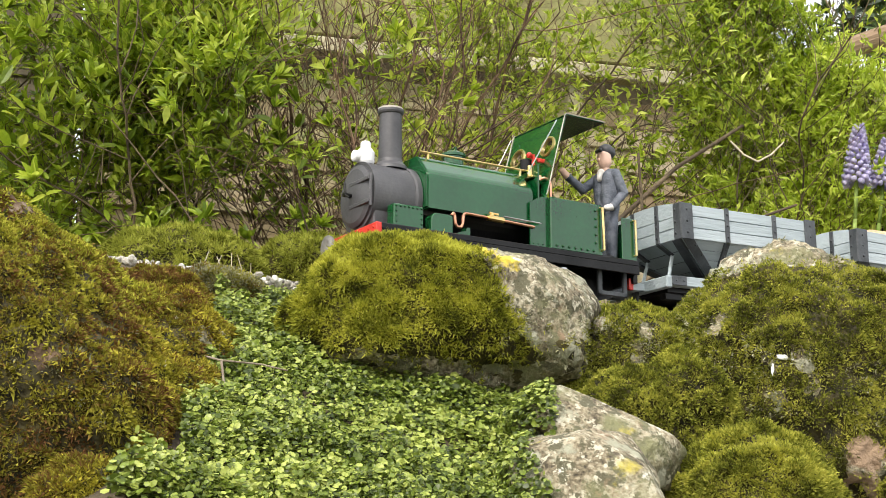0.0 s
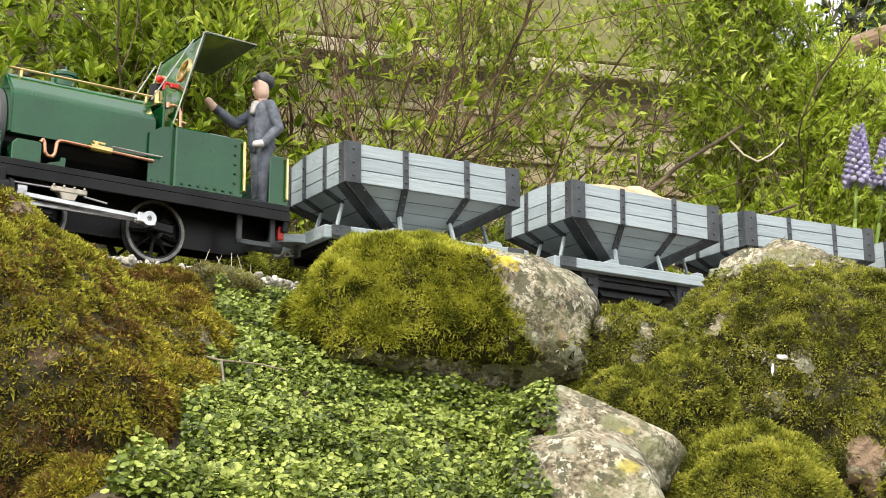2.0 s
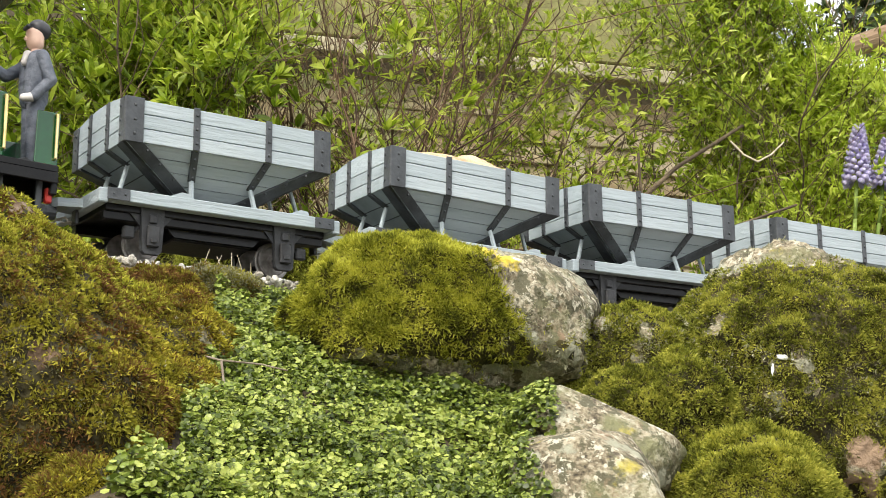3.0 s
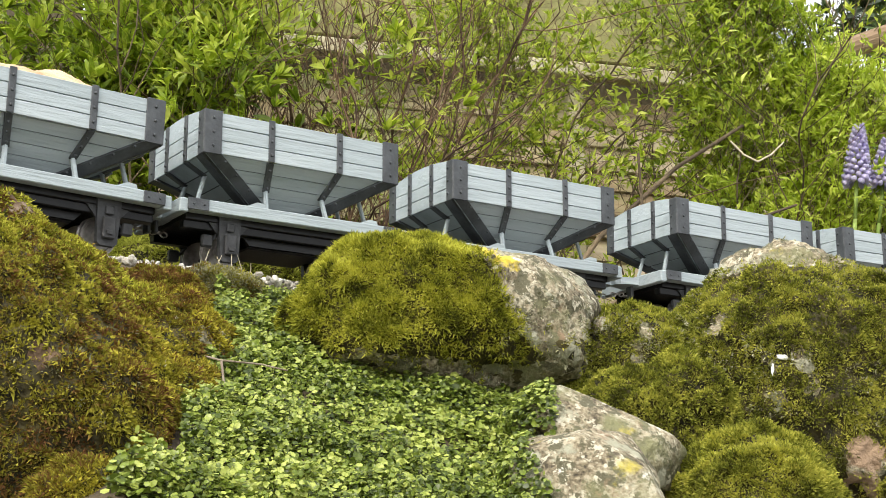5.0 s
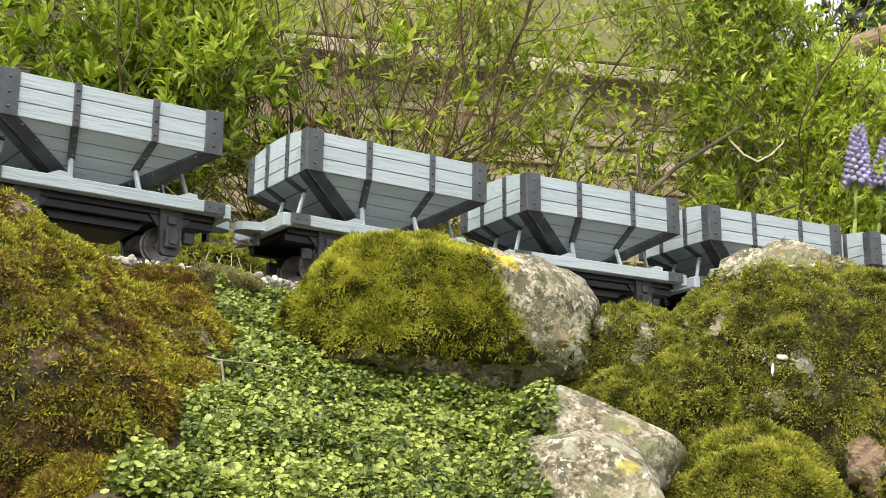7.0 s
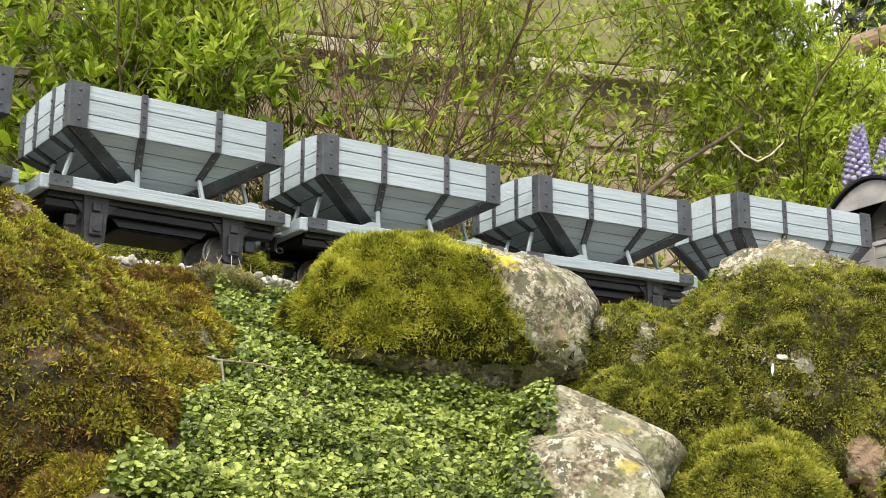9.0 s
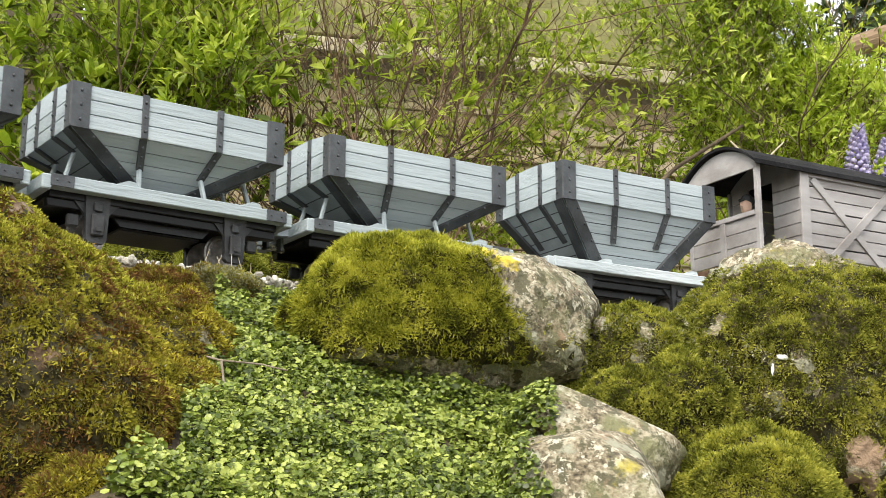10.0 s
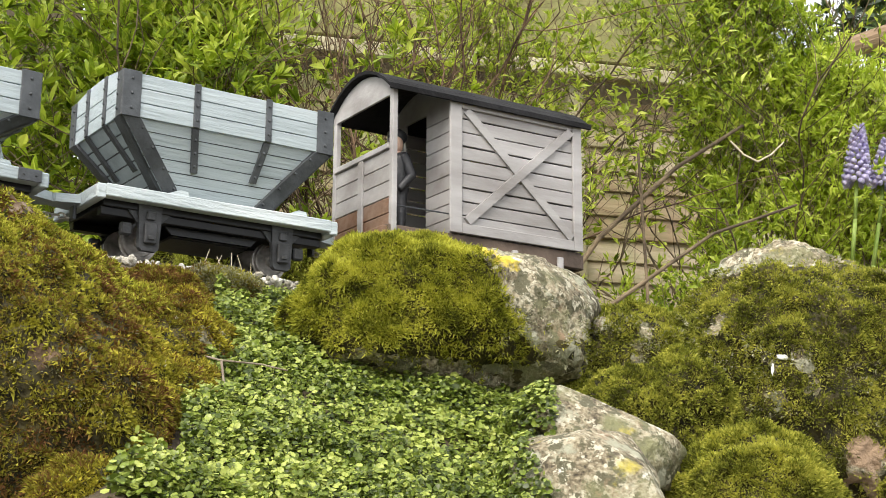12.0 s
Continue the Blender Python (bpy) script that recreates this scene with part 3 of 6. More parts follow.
faces.append(tuple(j * (nx + 1) for j in range(ny + 1)) + (n0 + 3, n0))
faces.append(tuple(j * (nx + 1) + nx for j in range(ny + 1))[::-1] + (n0 + 1, n0 + 2))
sand = raw("sand_load", verts, faces, "sand", None, True)
tagged(sand, "heap of coarse buff sand filling the wagon", "sand", kind="stuff")


# ---- the locomotive ----
loco = tagged(new("steam_locomotive"), "dark green saddle tank steam locomotive with red buffer beam", "locomotive")
bm = bmesh.new()
box(bm, (-0.152, -0.042, 0.0435), (0.093, 0.042, 0.0485), 0.0007)
footplate = part("footplate", bm, "black", loco, "black running plate")
part("valance", one_box((-0.150, -0.0425, 0.0365), (0.093, -0.0405, 0.0437), 0.0004), "black", loco)
part("valance", one_box((-0.150, 0.0405, 0.0365), (0.093, 0.0425, 0.0437), 0.0004), "black", loco)
for sy in (-1, 1):
    bm = bmesh.new()
    prism(bm, [(-0.148, 0.043), (-0.148, 0.020), (-0.135, 0.014), (0.06, 0.014), (0.088, 0.022), (0.088, 0.043)], sy * 0.0105, sy * 0.0125, "y")
    part("frame", bm, "black", loco)
# red beam, rounded below
bm = bmesh.new()
prism(bm, [(-0.042, 0.0485), (-0.042, 0.036), (-0.036, 0.024), (-0.026, 0.015), (-0.012, 0.011), (0.012, 0.011), (0.026, 0.015), (0.036, 0.024), (0.042, 0.036), (0.042, 0.0485)], -0.1565, -0.1515, "x")
bmesh.ops.bevel(bm, geom=bm.edges[:], offset=0.0006, segments=1, affect="EDGES")
rivets(bm, [(-0.1566, y, 0.045) for y in (-0.038, -0.030, -0.020, -0.012, 0.012, 0.020, 0.030, 0.038)] + [(-0.1566, y, 0.030) for y in (-0.036, -0.024, 0.024, 0.036)], 0.0011)
beam = part("buffer_beam", bm, "red", loco, "riveted red buffer beam")
bm = bmesh.new()
box(bm, (-0.168, -0.009, 0.028), (-0.156, 0.009, 0.041), 0.001)
part("buffer_block", bm, "red", beam)
bm = bmesh.new()
lathe(bm, [(0.003, 0), (0.003, 0.006), (0.0095, 0.007), (0.0095, 0.0095), (0.007, 0.0105)], pose(-0.1665, 0, 0.034, 0, -90, 0), 24)
part("buffer", bm, "wheel", beam, "dull steel centre buffer")
bm = bmesh.new()
pipe(bm, [(-0.158, -0.006, 0.020), (-0.170, -0.007, 0.0175), (-0.173, 0, 0.017), (-0.170, 0.007, 0.0175), (-0.158, 0.006, 0.020)], 0.0014)
pipe(bm, [(-0.158, -0.004, 0.024), (-0.166, -0.005, 0.0215), (-0.168, 0, 0.021), (-0.166, 0.005, 0.0215), (-0.158, 0.004, 0.024)], 0.0012)
part("coupling_loop", bm, "black", beam, "black coupling loop")
# smokebox, door and chimney
SB = 0.0775
bm = bmesh.new()
lathe(bm, [(0.0275, 0), (0.0275, 0.002), (0.0270, 0.0022), (0.0270, 0.036), (0.0275, 0.0362), (0.0282, 0.038), (0.0282, 0.042)], pose(-0.150, 0, SB, 0, 90, 0), 72)
box(bm, (-0.148, -0.0225, 0.046), (-0.110, 0.0225, 0.064), 0.001)
smokebox = part("smokebox", bm, "smoke", loco, "matt dark grey smokebox", False)
bm = bmesh.new()
lathe(bm, [(0.0245, 0), (0.0245, 0.0018), (0.021, 0.0036), (0.010, 0.0052), (0.001, 0.0057)], pose(-0.1500, 0, SB, 0, -90, 0), 36)
for z in (-0.009, 0.009):
    box(bm, (-0.1555, -0.0265, SB + z - 0.0015), (-0.1530, 0.004, SB + z + 0.0015), 0.0003)
rod(bm, (-0.1530, -0.0262, SB - 0.013), (-0.1530, -0.0262, SB + 0.013), 0.0012, seg=8)
door = part("smokebox_door", bm, "smoke", loco, "dark grey domed smokebox door with hinge straps")
bm = bmesh.new()
rod(bm, (-0.1555, 0, SB), (-0.1625, 0, SB), 0.0018, seg=8)
rod(bm, (-0.1605, 0, SB), (-0.1605, 0.002, SB + 0.010), 0.0009, seg=6)
rod(bm, (-0.1615, 0, SB), (-0.1615, -0.008, SB - 0.004), 0.0009, seg=6)
part("handle", bm, "black", door, "black double door handle")
bm = bmesh.new()
lathe(bm, [(0.0145, -0.002), (0.0135, 0.001), (0.0105, 0.004), (0.0095, 0.007), (0.0088, 0.044), (0.0098, 0.0445), (0.0105, 0.046), (0.0105, 0.0478), (0.0085, 0.0488), (0.0068, 0.0485), (0.0062, 0.044)], pose(-0.1215, 0, 0.1045), 64)
chimney = part("chimney", bm, "smoke", loco, "tall dark grey chimney", False)
bm = bmesh.new()
lathe(bm, [(0.0103, 0.0478), (0.0101, 0.0492), (0.0085, 0.0497), (0.0070, 0.0490), (0.0068, 0.047)], pose(-0.1215, 0, 0.1045), 30, True)
part("cap", bm, "pale", chimney, "pale chimney rim")
# white lubricator or lamp on the smokebox front
bm = bmesh.new()
lathe(bm, [(0.0062, 0), (0.0070, 0.002), (0.0070, 0.010), (0.0050, 0.0125), (0.0042, 0.013), (0.0042, 0.017), (0.0030, 0.0185)], pose(-0.1435, 0.0, 0.1045), 20)
lathe(bm, [(0.0045, 0), (0.0045, 0.004), (0.003, 0.005)], pose(-0.150, 0, 0.110, 0, -90, 0), 16)
part("headlamp", bm, "white", loco, "small white headlamp")
# boiler under the tank
bm = bmesh.new()
rod(bm, (-0.109, 0, 0.072), (0.006, 0, 0.072), 0.0235, seg=30)
part("boiler", bm, "black", loco)
# saddle tank, bevelled shoulders
half = [(-0.0335, 0.068), (-0.0335, 0.0925), (-0.0331, 0.0950), (-0.0318, 0.0975), (-0.0305, 0.0993), (-0.0205, 0.1098), (-0.0188, 0.1115), (-0.0170, 0.1127), (-0.0150, 0.1134), (-0.0130, 0.1136)]
prof = half + [(-y, z) for y, z in half[::-1]] + [(0.0255, 0.068), (0.0255, 0.085), (-0.0255, 0.085), (-0.0255, 0.068)]
bm = bmesh.new()
prism(bm, prof, -0.1075, -0.0075, "x")
bmesh.ops.bevel(bm, geom=[e for e in bm.edges if abs(e.verts[0].co.x - e.verts[1].co.x) < 1e-6], offset=0.0012, segments=2, affect="EDGES")
tank = part("saddle_tank", bm, "green", loco, "glossy dark green saddle tank")
bm = bmesh.new()
lathe(bm, [(0.0105, 0), (0.0105, 0.0015), (0.0088, 0.002), (0.0088, 0.0095), (0.0102, 0.010), (0.0102, 0.0122), (0.0065, 0.0145), (0.001, 0.015)], pose(-0.063, 0, 0.1132), 26)
rod(bm, (-0.063, -0.004, 0.1305), (-0.063, 0.004, 0.1305), 0.0008, seg=6)
rod(bm, (-0.063, -0.004, 0.127), (-0.063, -0.004, 0.1305), 0.0008, seg=6)
rod(bm, (-0.063, 0.004, 0.127), (-0.063, 0.004, 0.1305), 0.0008, seg=6)
part("filler_cap", bm, "green", tank, "dark green filler cap with a handle")
for sy in (-1, 1):
    bm = bmesh.new()
    pipe(bm, [(-0.106, sy * 0.0188, 0.1165), (0.004, sy * 0.0188, 0.1165)], 0.0010)
    for x in (-0.098, -0.010):
        rod(bm, (x, sy * 0.0180, 0.111), (x, sy * 0.0188, 0.117), 0.0011, seg=6)
    part("handrail", bm, "brass", tank, "brass handrail")
# boxes on the running plate
for sy in (-1, 1):
    bm = bmesh.new()
    box(bm, (-0.1385, sy * 0.026, 0.0483), (-0.1125, sy * 0.0365, 0.0665), 0.0006)
    e = sy * 0.0366
    rivets(bm, [(-0.1365 + 0.0037 * k, e, 0.0648) for k in range(7)] + [(-0.1365, e, 0.0648 - 0.004 * k) for k in range(1, 4)] + [(-0.1143, e, 0.0648 - 0.004 * k) for k in range(1, 4)], 0.0011)
    part("side_box", bm, "green", loco, "riveted green side box")
    bm = bmesh.new()
    prism(bm, [(-0.106, 0.0483), (-0.106, 0.060), (-0.103, 0.0635), (-0.088, 0.0635), (-0.0865, 0.0625), (-0.0865, 0.0483)], sy * 0.027, sy * 0.0375, "y")
    bmesh.ops.bevel(bm, geom=bm.edges[:], offset=0.0006, segments=1, affect="EDGES")
    part("sandbox", bm, "green", loco, "small green sandbox")
    bm = bmesh.new()
    prism(bm, [(-0.086, 0.0483), (-0.080, 0.0515), (-0.074, 0.053), (-0.073, 0.056), (-0.070, 0.056), (-0.070, 0.0483)], sy * 0.028, sy * 0.036, "y")
    part("bracket", bm, "green", loco)
    y = sy * 0.0372
    bm = bmesh.new()
    pipe(bm, [(-0.0875, y, 0.0635), (-0.0862, y, 0.0655), (-0.0852, y, 0.0640), (-0.0845, y, 0.0575), (-0.0825, y, 0.0550), (-0.0795, y, 0.0550), (-0.0780, y, 0.0575), (-0.0772, y, 0.0645), (-0.0755, y, 0.0665), (-0.0720, y, 0.0667), (-0.050, y, 0.0660), (-0.010, y, 0.0645)], 0.0012)
    injector = part("injector_pipe", bm, "copper", loco, "bent copper pipe")
    bm = bmesh.new()
    rod(bm, (-0.0545, y, 0.0662), (-0.040, y, 0.0657), 0.0026, seg=10)
    rod(bm, (-0.0505, y, 0.0661), (-0.0505, y, 0.0705), 0.0016, seg=8)
    rod(bm, (-0.0530, y, 0.0705), (-0.0445, y, 0.0700), 0.0009, seg=6)
    part("valve", bm, "brass", injector, "brass valve")
    bm = bmesh.new()
    pipe(bm, [(-0.040, y + sy * 0.001, 0.0688), (-0.004, y + sy * 0.001, 0.0680)], 0.0007)
    part("control_rod", bm, "steel", loco)
# cab: front sheet with two round windows, curved sides leaning back, short roof
xf = -0.0035


def holed_sheet(w, h, holes, thick, seg=24):
    """A flat sheet in y and z with round holes, made in strips round each hole."""
    bm = bmesh.new()
    edges = [-w] + [v for c, _, r in holes for v in (c - r * 1.5, c + r * 1.5)] + [w]
    for a, b in zip(edges[0::2], edges[1::2]):
        box(bm, (0, a, 0), (thick, b, h))
    for c, z, r in holes:
        s = r * 1.5
        box(bm, (0, c - s, 0), (thick, c + s, z - s))
        box(bm, (0, c - s, z + s), (thick, c + s, h))
        for x, flip in ((0, 1), (thick, -1)):
            ins = [bm.verts.new((x, c + r * math.cos(2 * math.pi * i / seg), z + r * math.sin(2 * math.pi * i / seg))) for i in range(seg)]
            out = []
            for i in range(seg):
                ca, sa = math.cos(2 * math.pi * i / seg), math.sin(2 * math.pi * i / seg)
                k = s / max(abs(ca), abs(sa))
                out.append(bm.verts.new((x, c + k * ca, z + k * sa)))
            for i in range(seg):
                j = (i + 1) % seg
                bm.faces.new((ins[i], ins[j], out[j], out[i])[::flip])
    return bm


lean = math.degrees(math.atan2(0.0215, 0.073))
sheet = part("cab_front", holed_sheet(0.0365, 0.0775, [(-0.0215, 0.0510, 0.0076), (0.0215, 0.0510, 0.0076)], 0.0014), "green", loco, "green cab front sheet leaning back with two round windows")
sheet.matrix_basis = pose(0.0015, 0, 0.0910, 0, lean, 0)
for y in (-0.0215, 0.0215):
    bm = bmesh.new()
    lathe(bm, [(0.0074, -0.0010), (0.0092, -0.0010), (0.0096, 0.0008), (0.0092, 0.0026), (0.0074, 0.0026), (0.0072, 0.001)], pose(-0.0002, y, 0.0510, 0, 90, 0), 26, True)
    part("window_ring", bm, "brass", sheet, "brass window ring")
part("cab_lower_front", one_box((xf, -0.034, 0.052), (xf + 0.0015, 0.034, 0.119), 0.0003), "green", loco)
bm = bmesh.new()
prism(bm, [(0.0220, 0.1640), (0.0240, 0.1660), (0.0640, 0.1655), (0.0640, 0.1642), (0.0260, 0.1645)], -0.0372, 0.0372, "y")
bmesh.ops.bevel(bm, geom=bm.edges[:], offset=0.0004, segments=1, affect="EDGES")
part("cab_roof", bm, "green", loco, "short green cab roof sheet")
for y in (-0.0372, 0.0372):
    bm = bmesh.new()
    pipe(bm, [(0.0030, y, 0.0935), (0.0225, y, 0.1648), (0.0245, y, 0.1660), (0.0640, y, 0.1652)], 0.0005, 6)
    part("edge_beading", bm, "pale", loco, "worn bare metal edge of the cab sheet")
# side bunkers with rivets and brass handrails
for sy in (-1, 1):
    bm = bmesh.new()
    box(bm, (0.0045, sy * 0.027, 0.0483), (0.057, sy * 0.040, 0.0915), 0.0009)
    e = sy * 0.0402
    rivets(bm, [(0.0100 + 0.0062 * k, e, 0.0517) for k in range(7)] + [(0.0495, e, 0.0517 + 0.0068 * k) for k in range(1, 6)], 0.0013)
    rivets(bm, [(0.024, e, 0.083), (0.0305, e, 0.078), (0.0115, e, 0.073)], 0.0004)
    bunker = part("side_bunker", bm, "green", loco, "riveted dark green side bunker")
    bm = bmesh.new()
    prism(bm, [(-0.013, 0.0483), (-0.013, 0.085), (-0.004, 0.0905), (0.0046, 0.0915), (0.0046, 0.0483)], sy * 0.0345, sy * 0.0360, "y")
    rivets(bm, [(-0.010 + 0.0045 * k, sy * 0.0362, 0.0517) for k in range(3)], 0.0007)
    part("splash_plate", bm, "green", loco, "green splash plate")
    bm = bmesh.new()
    pipe(bm, [(0.0548, sy * 0.0398, 0.0885), (0.0552, sy * 0.0425, 0.0880), (0.0556, sy * 0.0428, 0.070), (0.0560, sy * 0.0425, 0.0535), (0.0558, sy * 0.0398, 0.0530)], 0.0011)
    part("handrail", bm, "brass", bunker, "brass handrail")
    bm = bmesh.new()
    box(bm, (0.0770, sy * 0.0385, 0.0483), (0.0925, sy * 0.0400, 0.0840), 0.0004)
    rear = part("rear_side_sheet", bm, "green", loco, "green rear side sheet")
    bm = bmesh.new()
    pipe(bm, [(0.0895, sy * 0.0398, 0.0825), (0.0895, sy * 0.0425, 0.0820), (0.0900, sy * 0.0425, 0.0530), (0.0900, sy * 0.0398, 0.0525)], 0.0010)
    part("handrail", bm, "brass", rear, "brass handrail")
part("rear_sheet", one_box((0.0912, -0.0385, 0.0483), (0.0927, 0.0385, 0.0840), 0.0004), "green", loco, "green rear sheet")
# cab fittings
bm = bmesh.new()
rod(bm, (-0.001, -0.014, 0.1165), (-0.001, -0.014, 0.127), 0.0050, seg=16)
gauge = part("lubricator", bm, "black", loco, "black lubricator pot")
bm = bmesh.new()
rod(bm, (0.002, -0.0205, 0.1175), (0.002, -0.0205, 0.131), 0.0014, seg=8)
rod(bm, (-0.004, -0.0205, 0.1285), (0.016, -0.0210, 0.1268), 0.0012, seg=8)
box(bm, (0.006, -0.0225, 0.1250), (0.014, -0.0195, 0.1285), 0.0005)
bmesh.ops.create_icosphere(bm, subdivisions=2, radius=0.0026, matrix=Matrix.Translation((-0.002, -0.0205, 0.1300)))
part("regulator", bm, "red", loco, "red regulator handle")
bm = bmesh.new()
pipe(bm, [(0.0015, -0.0300, 0.1070), (0.004, -0.0325, 0.1085), (0.008, -0.0328, 0.1075), (0.0095, -0.0328, 0.1040), (0.0097, -0.0328, 0.0910)], 0.0013)
rod(bm, (0.001, -0.030, 0.1065), (0.001, -0.030, 0.1105), 0.0018, seg=8)
part("steam_pipe", bm, "copper", loco, "copper steam pipe")
bm = bmesh.new()
box(bm, (-0.006, -0.030, 0.1085), (0.004, -0.012, 0.1105), 0.0006)
rod(bm, (-0.004, -0.024, 0.1105), (-0.004, -0.024, 0.1195), 0.0022, seg=10)
rod(bm, (0.0075, -0.028, 0.1000), (0.0165, -0.028, 0.0985), 0.0011, seg=8)
part("fittings", bm, "brass", loco, "brass cab fittings")
for y in (-0.030, 0.030):
    bm = bmesh.new()
    rod(bm, (-0.0110, y, 0.1100), (0.0170, y * 1.1, 0.1600), 0.0005, seg=6)
    part("stay_rod", bm, "steel", loco)
# rear drag beam, dark box frame and step
bm = bmesh.new()
box(bm, (0.090, -0.038, 0.0300), (0.0945, 0.038, 0.0440), 0.0006)
part("drag_beam", bm, "black", loco)
bm = bmesh.new()
for lo, hi in (((0.056, 0.018), (0.060, 0.043)), ((0.082, 0.018), (0.086, 0.043)), ((0.056, 0.018), (0.086, 0.0215)), ((0.056, 0.040), (0.086, 0.0435))):
    box(bm, (lo[0], -0.0345, lo[1]), (hi[0], -0.0315, hi[1]), 0.0004)
part("step_frame", bm, "iron", loco, "open black step frame")
bm = bmesh.new()
box(bm, (0.086, -0.006, 0.024), (0.100, 0.006, 0.032), 0.001)
rod(bm, (0.098, 0, 0.028), (0.108, 0, 0.028), 0.005, seg=14)
part("coupler", bm, "iron", loco, "dark rear coupler")
part("rear_lamp", one_box((0.0885, -0.0345, 0.0250), (0.0930, -0.0300, 0.0350), 0.0008), "red", loco, "small red fitting")
# cylinders, slide bars
for sy in (-1, 1):
    bm = bmesh.new()
    y = sy * 0.039
    lathe(bm, [(0.0088, 0), (0.0093, 0.0006), (0.0093, 0.003), (0.0084, 0.0034), (0.0084, 0.0335), (0.0093, 0.034), (0.0093, 0.0365), (0.0088, 0.037), (0.003, 0.037), (0.003, 0.041)], pose(-0.1420, y, 0.0265, 0, 90, 0), 26)
    box(bm, (-0.138, y - 0.006, 0.030), (-0.110, y + 0.006, 0.041), 0.001)
    part("cylinder", bm, "black", loco, "black cylinder")
    bm = bmesh.new()
    y = sy * 0.0405
    box(bm, (-0.0800, y - 0.0015, 0.0315), (-0.0560, y + 0.0015, 0.0350), 0.0005)
    prism(bm, [(-0.0740, 0.0315), (-0.0720, 0.0270), (-0.0640, 0.0270), (-0.0620, 0.0315)], y - 0.001, y + 0.001, "y")
    rivets(bm, [(-0.0785 + 0.0068 * k, y + sy * 0.0016, 0.0353) for k in range(4)], 0.0010)
    part("slide_bracket", bm, "pale", loco, "dull grey slide bar bracket")
    bm = bmesh.new()
    rod(bm, (-0.104, sy * 0.0405, 0.0335), (-0.078, sy * 0.0405, 0.0335), 0.0007, seg=6)
    rod(bm, (-0.058, sy * 0.0405, 0.0310), (-0.042, sy * 0.0405, 0.0290), 0.0007, seg=6)
    part("slide_bar", bm, "steel", loco)
# wheels and rods
WR, CRANK = 0.0215, 0.0150
WX = (-0.0815, 0.0025)
drivers = [axle_set(loco, x, WR, 9) for x in WX]
for ax in drivers:
    for sy in (-1, 1):
        bm = bmesh.new()
        rod(bm, (0, sy * 0.018, 0), (0, sy * 0.031, 0), 0.0026, seg=10)
        box(bm, (-0.0035, min(sy * 0.0285, sy * 0.0315), -CRANK - 0.003), (0.0035, max(sy * 0.0285, sy * 0.0315), 0.008), 0.001)
        rod(bm, (0, sy * 0.030, -CRANK), (0, sy * 0.0425, -CRANK), 0.0019, seg=10)
        part("crank", bm, "black", ax, "black outside crank")
coupling_rods, main_rods, crossheads = [], [], []
RODLEN = 0.0865
for sy in (-1, 1):
    bm = bmesh.new()
    span = WX[1] - WX[0]
    box(bm, (-span / 2, -0.0011, -0.0017), (span / 2, 0.0011, 0.0017), 0.0003)
    for k in (-1, 1):
        rod(bm, (k * span / 2, -0.002, 0), (k * span / 2, 0.002, 0), 0.0048, seg=14)
        box(bm, (k * span / 2 - 0.0075, -0.0017, -0.0030), (k * span / 2 + 0.0075, 0.0017, 0.0030), 0.0006)
        rod(bm, (k * span / 2, -0.0032, 0), (k * span / 2, 0.0032, 0), 0.0016, seg=8)
    r = part("coupling_rod", bm, "bright", loco, "bright steel coupling rod")
    coupling_rods.append((r, sy * 0.0345))
    bm = bmesh.new()
    box(bm, (0, -0.0011, -0.0015), (RODLEN, 0.0011, 0.0015), 0.0003)
    rod(bm, (RODLEN, -0.002, 0), (RODLEN, 0.002, 0), 0.0050, seg=14)
    box(bm, (RODLEN - 0.008, -0.0017, -0.0034), (RODLEN + 0.004, 0.0017, 0.0034), 0.0006)
    rod(bm, (0, -0.0022, 0), (0, 0.0022, 0), 0.0032, seg=12)
    r = part("connecting_rod", bm, "bright", loco, "bright steel connecting rod")
    main_rods.append((r, sy * 0.0405))
    bm = bmesh.new()
    rod(bm, (-0.036, 0, 0), (0, 0, 0), 0.0013, seg=8)
    box(bm, (-0.0035, -0.0022, -0.0035), (0.0035, 0.0022, 0.0055), 0.0007)
    r = part("crosshead", bm, "bright", loco, "bright steel crosshead and piston rod")
    crossheads.append((r, sy * 0.0405))


# ---- painted figures ----
def figure(name, label, joints, mats, tall=1.0):
    """A plain one-mesh figure from tapered limbs; joints: start, end, radii and a material index."""
    bm = bmesh.new()
    joints = [(Vector(a) * tall, Vector(b) * tall, r0 * tall, r1 * tall, k) for a, b, r0, r1, k in joints]
    for a, b, r0, r1, k in joints:
        n0 = len(bm.faces)
        if (Vector(b) - Vector(a)).length > 1e-5:
            rod(bm, a, b, r0, r1, 24, False)
        for p, r in ((a, r0), (b, r1)):
            bmesh.ops.create_icosphere(bm, subdivisions=3, radius=r, matrix=Matrix.Translation(p))
        bm.faces.ensure_lookup_table()
        for f in bm.faces[n0:]:
            f.material_index = k
            f.smooth = True
    ob = part(name, bm, mats[0])
    for m in mats[1:]:
        ob.data.materials.append(M[m])
    return tagged(ob, label, "figurine")


